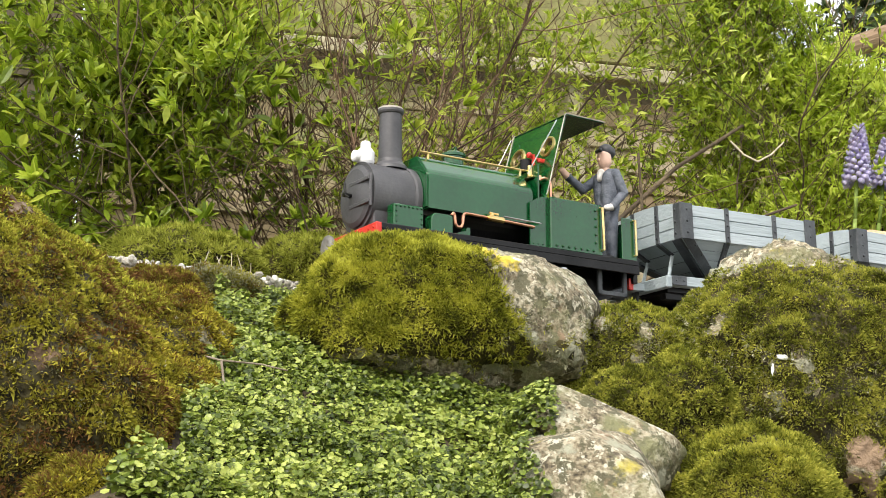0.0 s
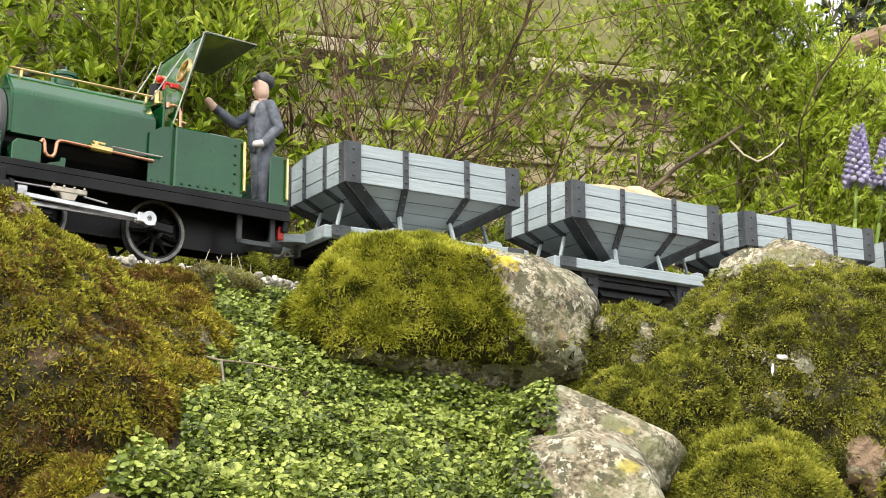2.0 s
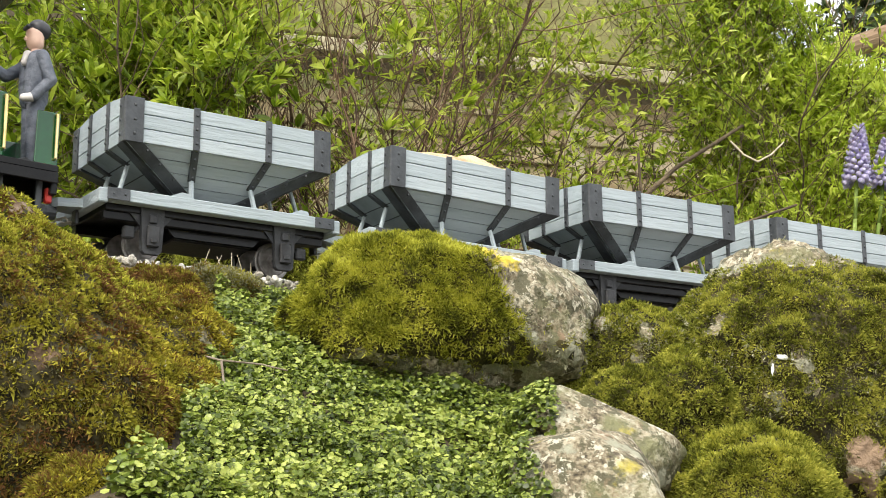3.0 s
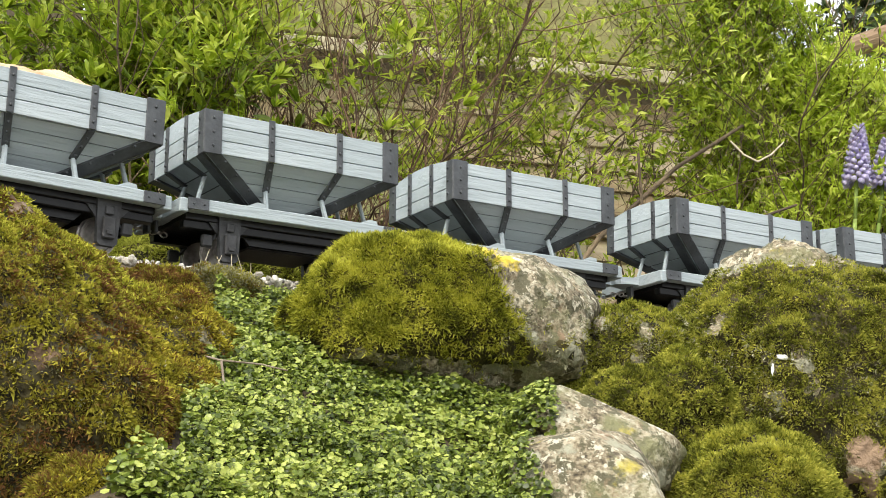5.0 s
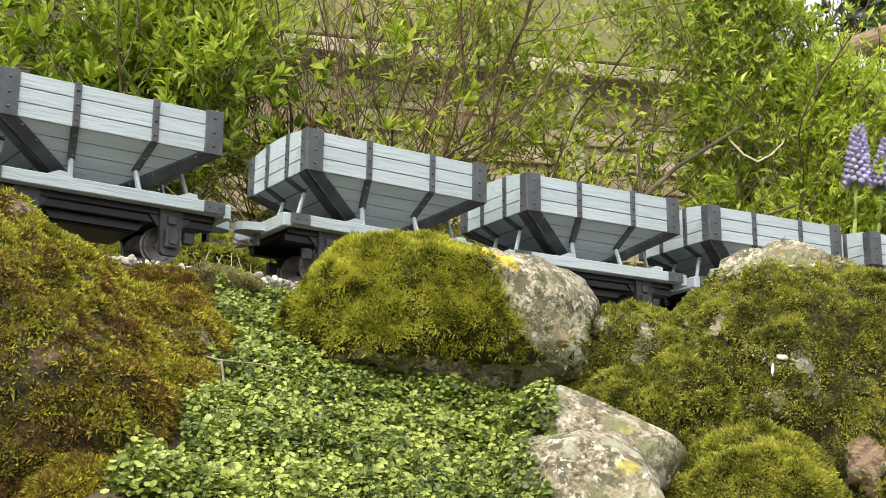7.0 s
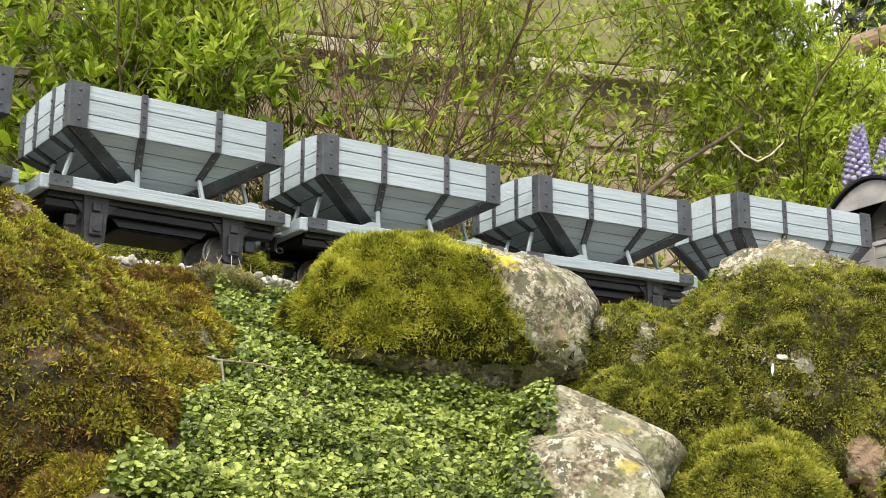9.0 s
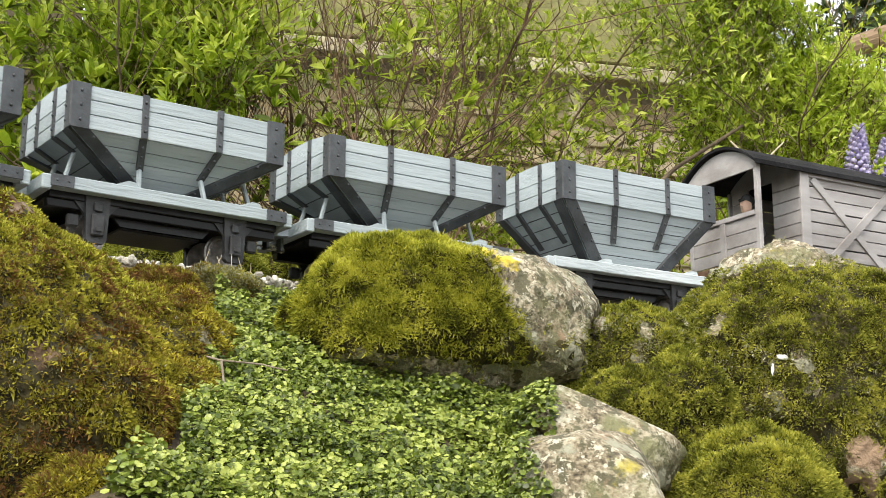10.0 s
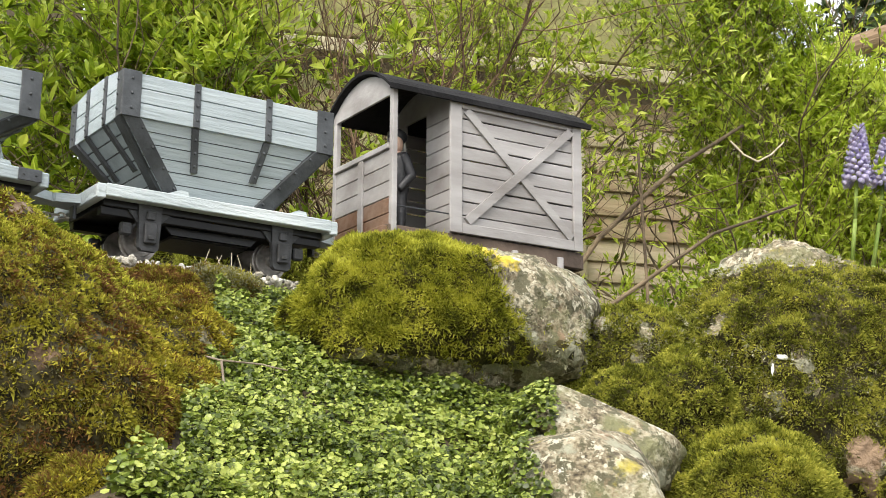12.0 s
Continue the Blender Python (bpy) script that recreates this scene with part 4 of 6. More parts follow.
# stands on the footplate, facing forwards, one arm reaching ahead
J = [
    ((0.000, -0.0055, 0.0040), (-0.006, -0.0055, 0.0028), 0.0036, 0.0030, 3), ((0.002, 0.0055, 0.0040), (-0.004, 0.0055, 0.0028), 0.0036, 0.0030, 3),
    ((0.001, -0.0055, 0.005), (0.0015, -0.0050, 0.024), 0.0038, 0.0048, 0), ((0.0015, -0.0050, 0.024), (0.002, -0.0045, 0.045), 0.0045, 0.0058, 0),
    ((0.003, 0.0055, 0.005), (0.0025, 0.0050, 0.024), 0.0038, 0.0048, 0), ((0.0025, 0.0050, 0.024), (0.002, 0.0045, 0.045), 0.0045, 0.0058, 0),
    ((0.002, -0.003, 0.046), (0.001, -0.004, 0.056), 0.0076, 0.0077, 0), ((0.002, 0.003, 0.046), (0.001, 0.004, 0.056), 0.0076, 0.0077, 0),
    ((0.001, -0.004, 0.056), (0.001, -0.0062, 0.070), 0.0077, 0.0070, 0), ((0.001, 0.004, 0.056), (0.001, 0.0062, 0.070), 0.0077, 0.0070, 0),
    ((0.001, 0, 0.074), (0.0005, 0, 0.081), 0.0032, 0.0030, 1), ((-0.0058, 0, 0.0690), (-0.0040, 0, 0.0745), 0.0022, 0.0030, 2),
    ((0.000, 0, 0.0835), (-0.0006, 0, 0.0885), 0.0055, 0.0057, 1), ((-0.0060, 0, 0.0845), (-0.0062, 0, 0.0850), 0.0012, 0.0012, 1),
    ((0.0012, 0, 0.0928), (0.0034, 0, 0.0922), 0.0063, 0.0060, 3), ((-0.0060, -0.0026, 0.0922), (-0.0060, 0.0026, 0.0922), 0.0015, 0.0015, 3),
    ((0.000, 0.0115, 0.0715), (-0.012, 0.0140, 0.0625), 0.0042, 0.0036, 0), ((-0.012, 0.0140, 0.0625), (-0.029, 0.0110, 0.0700), 0.0036, 0.0030, 0),
    ((-0.030, 0.0110, 0.0705), (-0.0345, 0.0105, 0.0740), 0.0030, 0.0026, 1),
    ((0.001, -0.0115, 0.0715), (0.0065, -0.0145, 0.0560), 0.0043, 0.0038, 0), ((0.0065, -0.0145, 0.0560), (-0.003, -0.0125, 0.0440), 0.0036, 0.0030, 0),
    ((-0.004, -0.0122, 0.0435), (-0.0085, -0.0115, 0.0425), 0.0029, 0.0024, 2),
]
driver = figure("driver_figurine", "painted standing figurine in dark blue overalls and cap", J, ["overall", "skin", "cuff", "cap"], 1.07)
G = [(a, b, r0, r1, {0: 1, 1: 0, 2: 2, 3: 1}[k]) for a, b, r0, r1, k in J if k != 2 and not (b[0] < -0.011 and b[1] > 0.010)]
guard = figure("guard_figurine", "dark painted figurine standing inside the brake van", G, ["skin", "cap", "cuff"], 0.94)


# ---- the brake van ----
van = tagged(new("brake_van"), "weathered grey wooden brake van with open veranda and curved roof", "railway van")
VB, VT, VW = 0.047, 0.151, 0.0468
def arch(y):
    return 0.1525 + 0.0215 * (1 - (y / 0.050) ** 2)
for sy in (-1, 1):
    e0, e1 = sy * (VW - 0.0020), sy * VW
    for k in range(9):
        z0 = VB + 0.004 + k * (VT - VB - 0.004) / 9
        part("side_plank", one_box((-0.026, min(e0, e1), z0), (0.0935, max(e0, e1), z0 + (VT - VB - 0.004) / 9 - 0.0008 - 0.0003 * (k % 3)), 0.0003), "van_wood", van)
    f0, f1 = sy * (VW - 0.0003), sy * (VW + 0.0022)
    lo, hi = min(f0, f1), max(f0, f1)
    part("corner_post", one_box((-0.0305, lo, VB), (-0.0195, hi, VT + 0.001), 0.0005), "van_wood", van)
    part("corner_post", one_box((0.0875, lo, VB), (0.0965, hi, VT + 0.001), 0.0005), "van_wood", van)
    part("bottom_rail", one_box((-0.0195, lo, VB), (0.0875, hi, VB + 0.008), 0.0004), "van_wood", van)
    part("top_rail", one_box((-0.0195, lo, VT - 0.004), (0.0875, hi, VT + 0.001), 0.0004), "van_wood", van)
    for k, flip in ((0.0, 1), (0.0009, -1)):
        a, b = Vector((-0.0150, 0, 0.057 if flip < 0 else 0.146)), Vector((0.0855, 0, 0.146 if flip < 0 else 0.057))
        d = (b - a).normalized()
        n = Vector((-d.z, 0, d.x)) * 0.0034
        bm = bmesh.new()
        prism(bm, [(p.x, p.z) for p in (a + n, b + n, b - n, a - n)], sy * (VW - 0.0003), sy * (VW + 0.0019 + k), "y")
        part("diagonal_brace", bm, "van_wood", van, "diagonal cross brace")
    part("veranda_post", one_box((-0.0810, min(sy * 0.0425, sy * 0.0475), 0.040), (-0.0765, max(sy * 0.0425, sy * 0.0475), 0.153), 0.0005), "van_wood", van)
    part("solebar", one_box((-0.083, min(sy * 0.0400, sy * 0.0462), 0.0335), (0.0965, max(sy * 0.0400, sy * 0.0462), 0.0465), 0.0006), "van_dark", van)
    part("footboard", one_box((-0.045, min(sy * 0.043, sy * 0.052), 0.0165), (0.080, max(sy * 0.043, sy * 0.052), 0.0185), 0.0004), "van_dark", van)
    for x in (-0.060, -0.018, 0.030, 0.074):
        part("hanger", one_box((x - 0.0025, min(sy * 0.0462, sy * 0.0490), 0.0165), (x + 0.0025, max(sy * 0.0462, sy * 0.0490), 0.0400), 0.0004), "van_wood", van)
    for x in (-0.048, 0.055):
        bm = bmesh.new()
        prism(bm, [(x - 0.009, 0.034), (x - 0.007, 0.004), (x + 0.007, 0.004), (x + 0.009, 0.034)], sy * 0.028, sy * 0.033, "y")
        box(bm, (x - 0.0045, min(sy * 0.033, sy * 0.036), 0.008), (x + 0.0045, max(sy * 0.033, sy * 0.036), 0.022), 0.0008)
        part("axle_guard", bm, "chassis", van)
for x in (-0.048, 0.055):
    axle_set(van, x, 0.0125)
part("van_floor", one_box((-0.083, -0.0440, 0.0400), (0.0965, 0.0440, 0.0470), 0.0006), "van_dark", van)
part("underframe", one_box((-0.078, -0.026, 0.024), (0.090, 0.026, 0.036), 0.001), "chassis", van)
# planked bulkhead with a doorway, rear wall
for k in range(9):
    z0 = VB + k * (VT - VB) / 9
    for lo, hi in ((-VW + 0.0022, -0.010), (0.022, VW - 0.0022)):
        part("bulkhead_plank", one_box((-0.0285, lo, z0), (-0.0265, hi, z0 + (VT - VB) / 9 - 0.0006), 0.0003), "van_wood", van)
    part("rear_plank", one_box((0.0915, -VW + 0.0022, z0), (0.0935, VW - 0.0022, z0 + (VT - VB) / 9 - 0.0006), 0.0003), "van_wood", van)
for x in (-0.0285, 0.0915, -0.0810):
    bm = bmesh.new()
    lo = 0.1500 if x > -0.05 else 0.1480
    prism(bm, [(-0.0462, lo), (0.0462, lo)] + [(0.0462 - 0.00924 * k, arch(0.0462 - 0.00924 * k) - 0.0015) for k in range(11)], x, x + 0.002, "x")
    part("gable", bm, "van_wood", van, "curved gable board")
# half wall of the veranda
for k in range(5):
    z0 = 0.044 + k * 0.0124
    part("veranda_plank", one_box((-0.0805, -0.0425, z0), (-0.0785, 0.0425, z0 + 0.0117), 0.0003), "rust_wood" if k < 2 else "van_wood", van)
part("veranda_rail", one_box((-0.0825, -0.0430, 0.1055), (-0.0770, 0.0430, 0.1100), 0.0005), "van_wood", van)
part("veranda_stile", one_box((-0.0823, -0.0035, 0.044), (-0.0803, 0.0035, 0.1056), 0.0004), "van_wood", van)
part("headstock", one_box((-0.0870, -0.0440, 0.0335), (-0.0825, 0.0440, 0.0455), 0.0006), "rust_wood", van)
part("headstock", one_box((0.0965, -0.0440, 0.0335), (0.1005, 0.0440, 0.0455), 0.0006), "van_dark", van)
bm = bmesh.new()
prism(bm, [(0.0, 0.010), (0.014, 0.007), (0.017, 0.003), (0.017, -0.003), (0.014, -0.007), (0.0, -0.010)], 0.034, 0.040, "z")
bmesh.ops.transform(bm, matrix=pose(-0.0865, 0, 0, 0, 0, 180), verts=bm.verts)
part("buffer", bm, "van_dark", van)
bm = bmesh.new()
ys = [-0.0515 + 0.0103 * k for k in range(11)]
prism(bm, [(y, arch(y)) for y in ys] + [(y, arch(y) + 0.0026) for y in ys[::-1]], -0.0860, 0.1040, "x")
part("roof", bm, "roof", van, "dark curved felt roof")
bm = bmesh.new()
box(bm, (-0.0860, -0.0525, 0.1500), (0.1040, -0.0508, 0.1545), 0.0003)
box(bm, (-0.0860, 0.0508, 0.1500), (0.1040, 0.0525, 0.1545), 0.0003)
part("roof_trim", bm, "roof", van)
bm = bmesh.new()
pipe(bm, [(-0.079, -0.044, 0.062), (-0.029, -0.044, 0.062)], 0.0006)
part("safety_bar", bm, "iron", van)


# ---- ground ----
def near_track(x, y):
    """Signed distance from the track's middle, positive on the open side, and the rail's height there."""
    s = (x - X0) * math.cos(A0 - 0.05) + (y - Y0) * math.sin(A0 - 0.05)
    for _ in range(3):
        tx, ty, tz, th, p = on_track(s)
        s += (x - tx) * math.cos(th) + (y - ty) * math.sin(th)
    tx, ty, tz, th, p = on_track(s)
    return (x - tx) * math.sin(th) - (y - ty) * math.cos(th), tz


def ground_z(x, y):
    d, rz = near_track(max(-1.2, min(x, 1.6)), max(0.3, min(y, 2.2)))
    top = rz - 0.0115
    z = top if d < 0.042 else top - (d - 0.042) * 0.60
    if x < -0.15 and d > 0.07:
        z -= min(0.07, (-0.15 - x) * 1.5) * min(1.0, (d - 0.07) / 0.05)
    amp = 0.0 if -0.05 < d < 0.04 else 0.006
    return max(z, 0.16) + amp * noise.noise((x * 14, y * 14, 0))


def grid_lookup(x, y):
    """Height of the ground and way from the track at many places."""
    u, v = np.clip((x + 1.0) / 0.02, 0, 113.99), np.clip((y - 0.4) / 0.02, 0, 93.99)
    i, j = u.astype(int), v.astype(int)
    u, v = u - i, v - j
    out = []
    for g in (HEIGHT, AWAY):
        out.append(g[j, i] * (1 - u) * (1 - v) + g[j, i + 1] * u * (1 - v) + g[j + 1, i] * (1 - u) * v + g[j + 1, i + 1] * u * v)
    return out


HEIGHT = np.array([[ground_z(-1.0 + 0.02 * i, 0.4 + 0.02 * j) for i in range(115)] for j in range(95)])
AWAY = np.array([[near_track(-1.0 + 0.02 * i, 0.4 + 0.02 * j)[0] for i in range(115)] for j in range(95)])
verts, faces = [], []
xs = [-40, -8, -3, -1.5] + [-1.0 + 0.02 * i for i in range(115)] + [1.4, 2, 3, 8, 40]
ys = [-40, -8, -2, -0.5, 0.2] + [0.4 + 0.02 * i for i in range(95)] + [2.6, 4, 9, 30, 200]
for y in ys:
    for x in xs:
        verts.append((x, y, ground_z(x, y)))
nx = len(xs)
for j in range(len(ys) - 1):
    for i in range(nx - 1):
        a = j * nx + i
        faces.append((a, a + 1, a + nx + 1, a + nx))
tagged(raw("ground", verts, faces, "soil", smooth=True), "dark garden soil of the rockery bank", "ground", kind="structure")


# ---- scattering ----
rng = np.random.default_rng(7)


def surface_points(ob, count, keep):
    """Random points and normals on a mesh, in the world, where keep(points, normals) is over chance."""
    me = ob.data
    me.calc_loop_triangles()
    co = np.empty(len(me.vertices) * 3)
    me.vertices.foreach_get("co", co)
    m = np.array(ob.matrix_basis)
    co = co.reshape(-1, 3) @ m[:3, :3].T + m[:3, 3]
    tri = np.empty(len(me.loop_triangles) * 3, dtype=np.int32)
    me.loop_triangles.foreach_get("vertices", tri)
    tri = tri.reshape(-1, 3)
    a, b, c = co[tri[:, 0]], co[tri[:, 1]], co[tri[:, 2]]
    n = np.cross(b - a, c - a)
    area = np.linalg.norm(n, axis=1)
    n /= area[:, None] + 1e-12
    # the far side of a stone carries few
    area = area * np.where(n[:, 1] > 0.55, 0.12, 1.0) * np.where(n[:, 2] < -0.5, 0.1, 1.0)
    k = rng.choice(len(tri), count, p=area / area.sum())
    u, v = rng.random(count), rng.random(count)
    flip = u + v > 1
    u[flip], v[flip] = 1 - u[flip], 1 - v[flip]
    p = a[k] + (b - a)[k] * u[:, None] + (c - a)[k] * v[:, None]
    ok = keep(p, n[k]) > rng.random(count)
    return p[ok], n[k][ok]


def lattice(p, seed):
    """Smooth value noise from -1 to 1 at the points p."""
    i = np.floor(p).astype(np.int64)
    f = p - i
    f = f * f * (3 - 2 * f)
    out = np.zeros(len(p))
    for c in range(8):
        o = np.array([c & 1, c >> 1 & 1, c >> 2 & 1])
        q = i + o
        h = (q[:, 0] * 73856093 ^ q[:, 1] * 19349663 ^ q[:, 2] * 83492791 ^ int(seed * 1013 + 7)) & 0xFFFFFF
        h = (h * 2654435761) & 0xFFFFFFFF
        h = ((h >> 13) ^ h) & 0xFFFF
        w = np.prod(np.where(o == 1, f, 1 - f), axis=1)
        out += w * (h / 32767.5 - 1)
    return out


def patchy(p, scale, seed):
    return 0.6 * lattice(p * scale + 50, seed) + 0.3 * lattice(p * scale * 2.2 + 50, seed + 1) + 0.2 * lattice(p * scale * 5 + 50, seed + 2)


def blades(name, p, n, length, width, up, droop, material, parent=None, per=7, loose=0.0013):
    """Tufts of pointed blades that spread from their middle."""
    k0 = max(1, len(p) // per)
    p, n = np.repeat(p[:k0], per, axis=0), np.repeat(n[:k0], per, axis=0)
    k = len(p)
    big = np.repeat(rng.uniform(0.6, 1.35, k0), per)[:, None]
    lean = np.repeat(rng.normal(0, 0.28, (k0, 3)), per, axis=0)
    out = rng.normal(0, 1, (k, 3))
    out -= n * np.sum(out * n, axis=1)[:, None]
    p = p + out * loose * big
    d = n * 0.75 + np.array([0, 0, up * 0.7]) + out * 0.75 + lean
    d /= np.linalg.norm(d, axis=1)[:, None]
    side = np.cross(d, rng.normal(0, 1, (k, 3)))
    side /= np.linalg.norm(side, axis=1)[:, None] + 1e-9
    ln = length * rng.uniform(0.5, 1.2, k)[:, None] * big
    wd = width * rng.uniform(0.7, 1.3, k)[:, None]
    tip = p + d * ln + np.array([0, 0, -1]) * ln * droop * rng.random(k)[:, None]
    base = p - n * 0.0008
    v = np.stack([base - side * wd * 0.5, base + side * wd * 0.5, tip], axis=1).reshape(-1, 3)
    tris = np.arange(3 * k).reshape(-1, 3).tolist()
    return raw(name, v.tolist(), tris, material, parent)


def leaves(name, p, axis, normal, length, width, material, parent=None, fold=0.25):
    """Folded leaves along axis, 6 faces each; length and width are arrays."""
    k = len(p)
    axis = axis / (np.linalg.norm(axis, axis=1)[:, None] + 1e-9)
    side = np.cross(normal, axis)
    side /= np.linalg.norm(side, axis=1)[:, None] + 1e-9
    up = np.cross(axis, side)
    L, W = length[:, None], width[:, None]
    f = (0.16, 0.52, 0.84)
    g = (0.36, 0.5, 0.27)
    pts = [p]
    for a, b in zip(f, g):
        bend = up * L * (-0.10 * a * a)
        pts.append(p + axis * L * a + bend + side * W * b + up * W * b * fold)
        pts.append(p + axis * L * a + bend - side * W * b + up * W * b * fold)
        pts.append(p + axis * L * a + bend)
    pts.append(p + axis * L - up * L * 0.10)
    v = np.stack(pts, axis=1).reshape(-1, 3)
    i = np.arange(k)[:, None] * 11
    # 1 right, 2 left, 3 mid; 4 5 6; 7 8 9; 10 tip
    quads = np.vstack([np.hstack([i + a, i + b, i + c, i + d]) for a, b, c, d in ((0, 1, 3, 3), (0, 3, 2, 2), (3, 1, 4, 6), (2, 3, 6, 5), (6, 4, 7, 9), (5, 6, 9, 8), (9, 7, 10, 10), (8, 9, 10, 10))])
    fl = [tuple(q) if q[2] != q[3] else tuple(q[:3]) for q in quads.tolist()]
    return raw(name, v.tolist(), fl, material, parent)


def small_leaves(name, p, axis, normal, length, width, material, parent=None, fold=0.3):
    """Narrow folded leaves of four faces."""
    k = len(p)
    axis = axis / (np.linalg.norm(axis, axis=1)[:, None] + 1e-9)
    side = np.cross(normal, axis)
    side /= np.linalg.norm(side, axis=1)[:, None] + 1e-9
    up = np.cross(axis, side)
    L, W = length[:, None], width[:, None]
    mid = p + axis * L * 0.45
    pts = [p, mid + side * W * 0.5 + up * W * fold, mid, mid - side * W * 0.5 + up * W * fold, p + axis * L - up * L * 0.14]
    v = np.stack(pts, axis=1).reshape(-1, 3)
    i = np.arange(k)[:, None] * 5
    tris = np.vstack([np.hstack([i + a, i + b, i + c]) for a, b, c in ((0, 1, 2), (0, 2, 3), (2, 1, 4), (3, 2, 4))])
    return raw(name, v.tolist(), tris.tolist(), material, parent)


def round_leaves(name, p, axis, normal, radius, material):
    """Cupped round leaves of six faces."""
    k = len(p)
    axis = axis / (np.linalg.norm(axis, axis=1)[:, None] + 1e-9)
    side = np.cross(normal, axis)
    side /= np.linalg.norm(side, axis=1)[:, None] + 1e-9
    up = np.cross(axis, side)
    R = radius[:, None]
    cup = rng.uniform(-0.25, 0.55, k)[:, None]
    pts = [p]
    for j in range(6):
        an = j * math.pi / 3
        pts.append(p + axis * R * (1.08 * math.cos(an)) + side * R * (0.95 * math.sin(an)) + up * R * cup)
    v = np.stack(pts, axis=1).reshape(-1, 3)
    i = np.arange(k)[:, None] * 7
    tris = np.vstack([np.hstack([i, i + 1 + j, i + 1 + (j + 1) % 6]) for j in range(6)])
    return raw(name, v.tolist(), tris.tolist(), material)


# ---- boulders ----
def boulder(label, c, r, seed, power=2.4, amp=0.10, cuts=(), turn=(0, 0, 0), sub=6):
    """A weathered stone: rounded block, planed by cuts (direction, distance), roughened at four scales."""
    bm = bmesh.new()
    bmesh.ops.create_icosphere(bm, subdivisions=sub, radius=1.0)
    o = Vector((seed * 7.3, seed * 3.1, seed * 1.7))
    cuts = [(Vector(d).normalized(), t) for d, t in cuts]
    for v in bm.verts:
        d = v.co.normalized()
        k = (abs(d.x / r[0]) ** power + abs(d.y / r[1]) ** power + abs(d.z / r[2]) ** power) ** (-1 / power)
        p = d * k
        for cd, t in cuts:
            q = p.dot(cd)
            if q > t:
                p *= (t + (q - t) * 0.18) / q
        w = p * 14
        k = amp * (noise.noise(w + o) + 0.6 * noise.noise(w * 2.3 + o) + 0.38 * noise.noise(w * 5.5 + o) + 0.22 * noise.noise(w * 13 + o) + 0.12 * noise.noise(w * 30 + o))
        v.co = p * (1 + k)
    ob = part("boulder", bm, "rock", None, "", True)
    ob.matrix_basis = pose(*c, *turn)
    return tagged(ob, label, "boulder", "rockery boulders")


left_rock = boulder("large rounded boulder covered in olive and rust-brown moss", (-0.240, 0.745, 0.365), (0.117, 0.100, 0.124), 1, 2.8, 0.08, [((0.55, -0.2, 0.6), 0.099)])
left_rock.data.materials[0] = M["rusty_peat"]
shoulder = boulder("low mossy stone beside the large boulder", (-0.172, 0.820, 0.421), (0.047, 0.04, 0.043), 2, 2.2, 0.12, sub=5)
centre_rock = boulder("sandstone boulder capped with thick green moss and yellow lichen", (0.001, 0.905, 0.464), (0.108, 0.064, 0.050), 3, 3.0, 0.10, [((0.72, -0.25, 0.6), 0.073), ((-0.7, -0.2, 0.6), 0.077), ((0.55, -0.8, 0.1), 0.068), ((0.9, -0.1, -0.2), 0.092), ((0.1, -0.5, -0.8), 0.050), ((0.1, -0.3, 1), 0.046)])
stone = M["rock"].copy()
stone.name = "lichen_crusted_sandstone"
crust(stone, (0.032, -0.046, 0.036), 0.018, (0.60, 0.47, 0.06))
crust(stone, (0.046, -0.046, 0.034), 0.0065, (0.72, 0.72, 0.66))
crust(stone, (0.074, -0.044, 0.000), 0.005, (0.55, 0.46, 0.06))
centre_rock.data.materials[0] = stone
right_rock = boulder("tall sandstone boulder patched with dark green moss", (0.263, 0.985, 0.415), (0.112, 0.085, 0.112), 4, 2.1, 0.10, [((0.5, -0.1, 0.8), 0.098), ((-0.6, -0.3, 0.6), 0.100)])
ruddy = M["rock"].copy()
ruddy.name = "iron_stained_sandstone"
crust(ruddy, (0.004, -0.080, -0.038), 0.014, (0.30, 0.21, 0.135))
crust(ruddy, (0.000, -0.078, -0.065), 0.018, (0.34, 0.25, 0.17))
right_rock.data.materials[0] = ruddy
pale_stone = boulder("bare pale sandstone lump with yellow lichen", (0.075, 0.752, 0.328), (0.041, 0.036, 0.050), 5, 5.0, 0.06, [((0.75, -0.3, 0.55), 0.040), ((-0.1, -1, 0.35), 0.027), ((-0.25, -0.2, 0.95), 0.045), ((0.42, -0.4, 0.8), 0.0405)])
slab_stone = boulder("cracked flat sandstone slab with lichen", (0.088, 0.800, 0.3765), (0.052, 0.034, 0.0165), 6, 5.0, 0.07, [((0, -0.7, 0.7), 0.019), ((-0.8, -0.2, 0.5), 0.036), ((0.6, -0.6, 0.2), 0.036)], turn=(0, 24, 0))
mound = boulder("round stone under a cushion of green moss", (0.174, 0.795, 0.334), (0.050, 0.048, 0.050), 7, 1.8, 0.09, sub=5)
gap_rock = boulder("low boulder with grey lichen and moss", (0.124, 0.955, 0.432), (0.046, 0.045, 0.044), 8, 2.2, 0.12, sub=5)
foot_rock = boulder("mossy stone wedged between larger boulders", (0.128, 0.892, 0.376), (0.056, 0.036, 0.056), 9, 3.0, 0.20, [((-0.3, -0.5, 0.8), 0.044)], sub=6)
hump = boulder("small stone under pale dry moss beside the track", (-0.151, 0.925, 0.482), (0.034, 0.022, 0.018), 10, 2.0, 0.10, sub=4)
verge = boulder("low stone under brown moss beside the rails", (-0.186, 0.893, 0.466), (0.038, 0.030, 0.024), 15, 2.1, 0.10, sub=5)
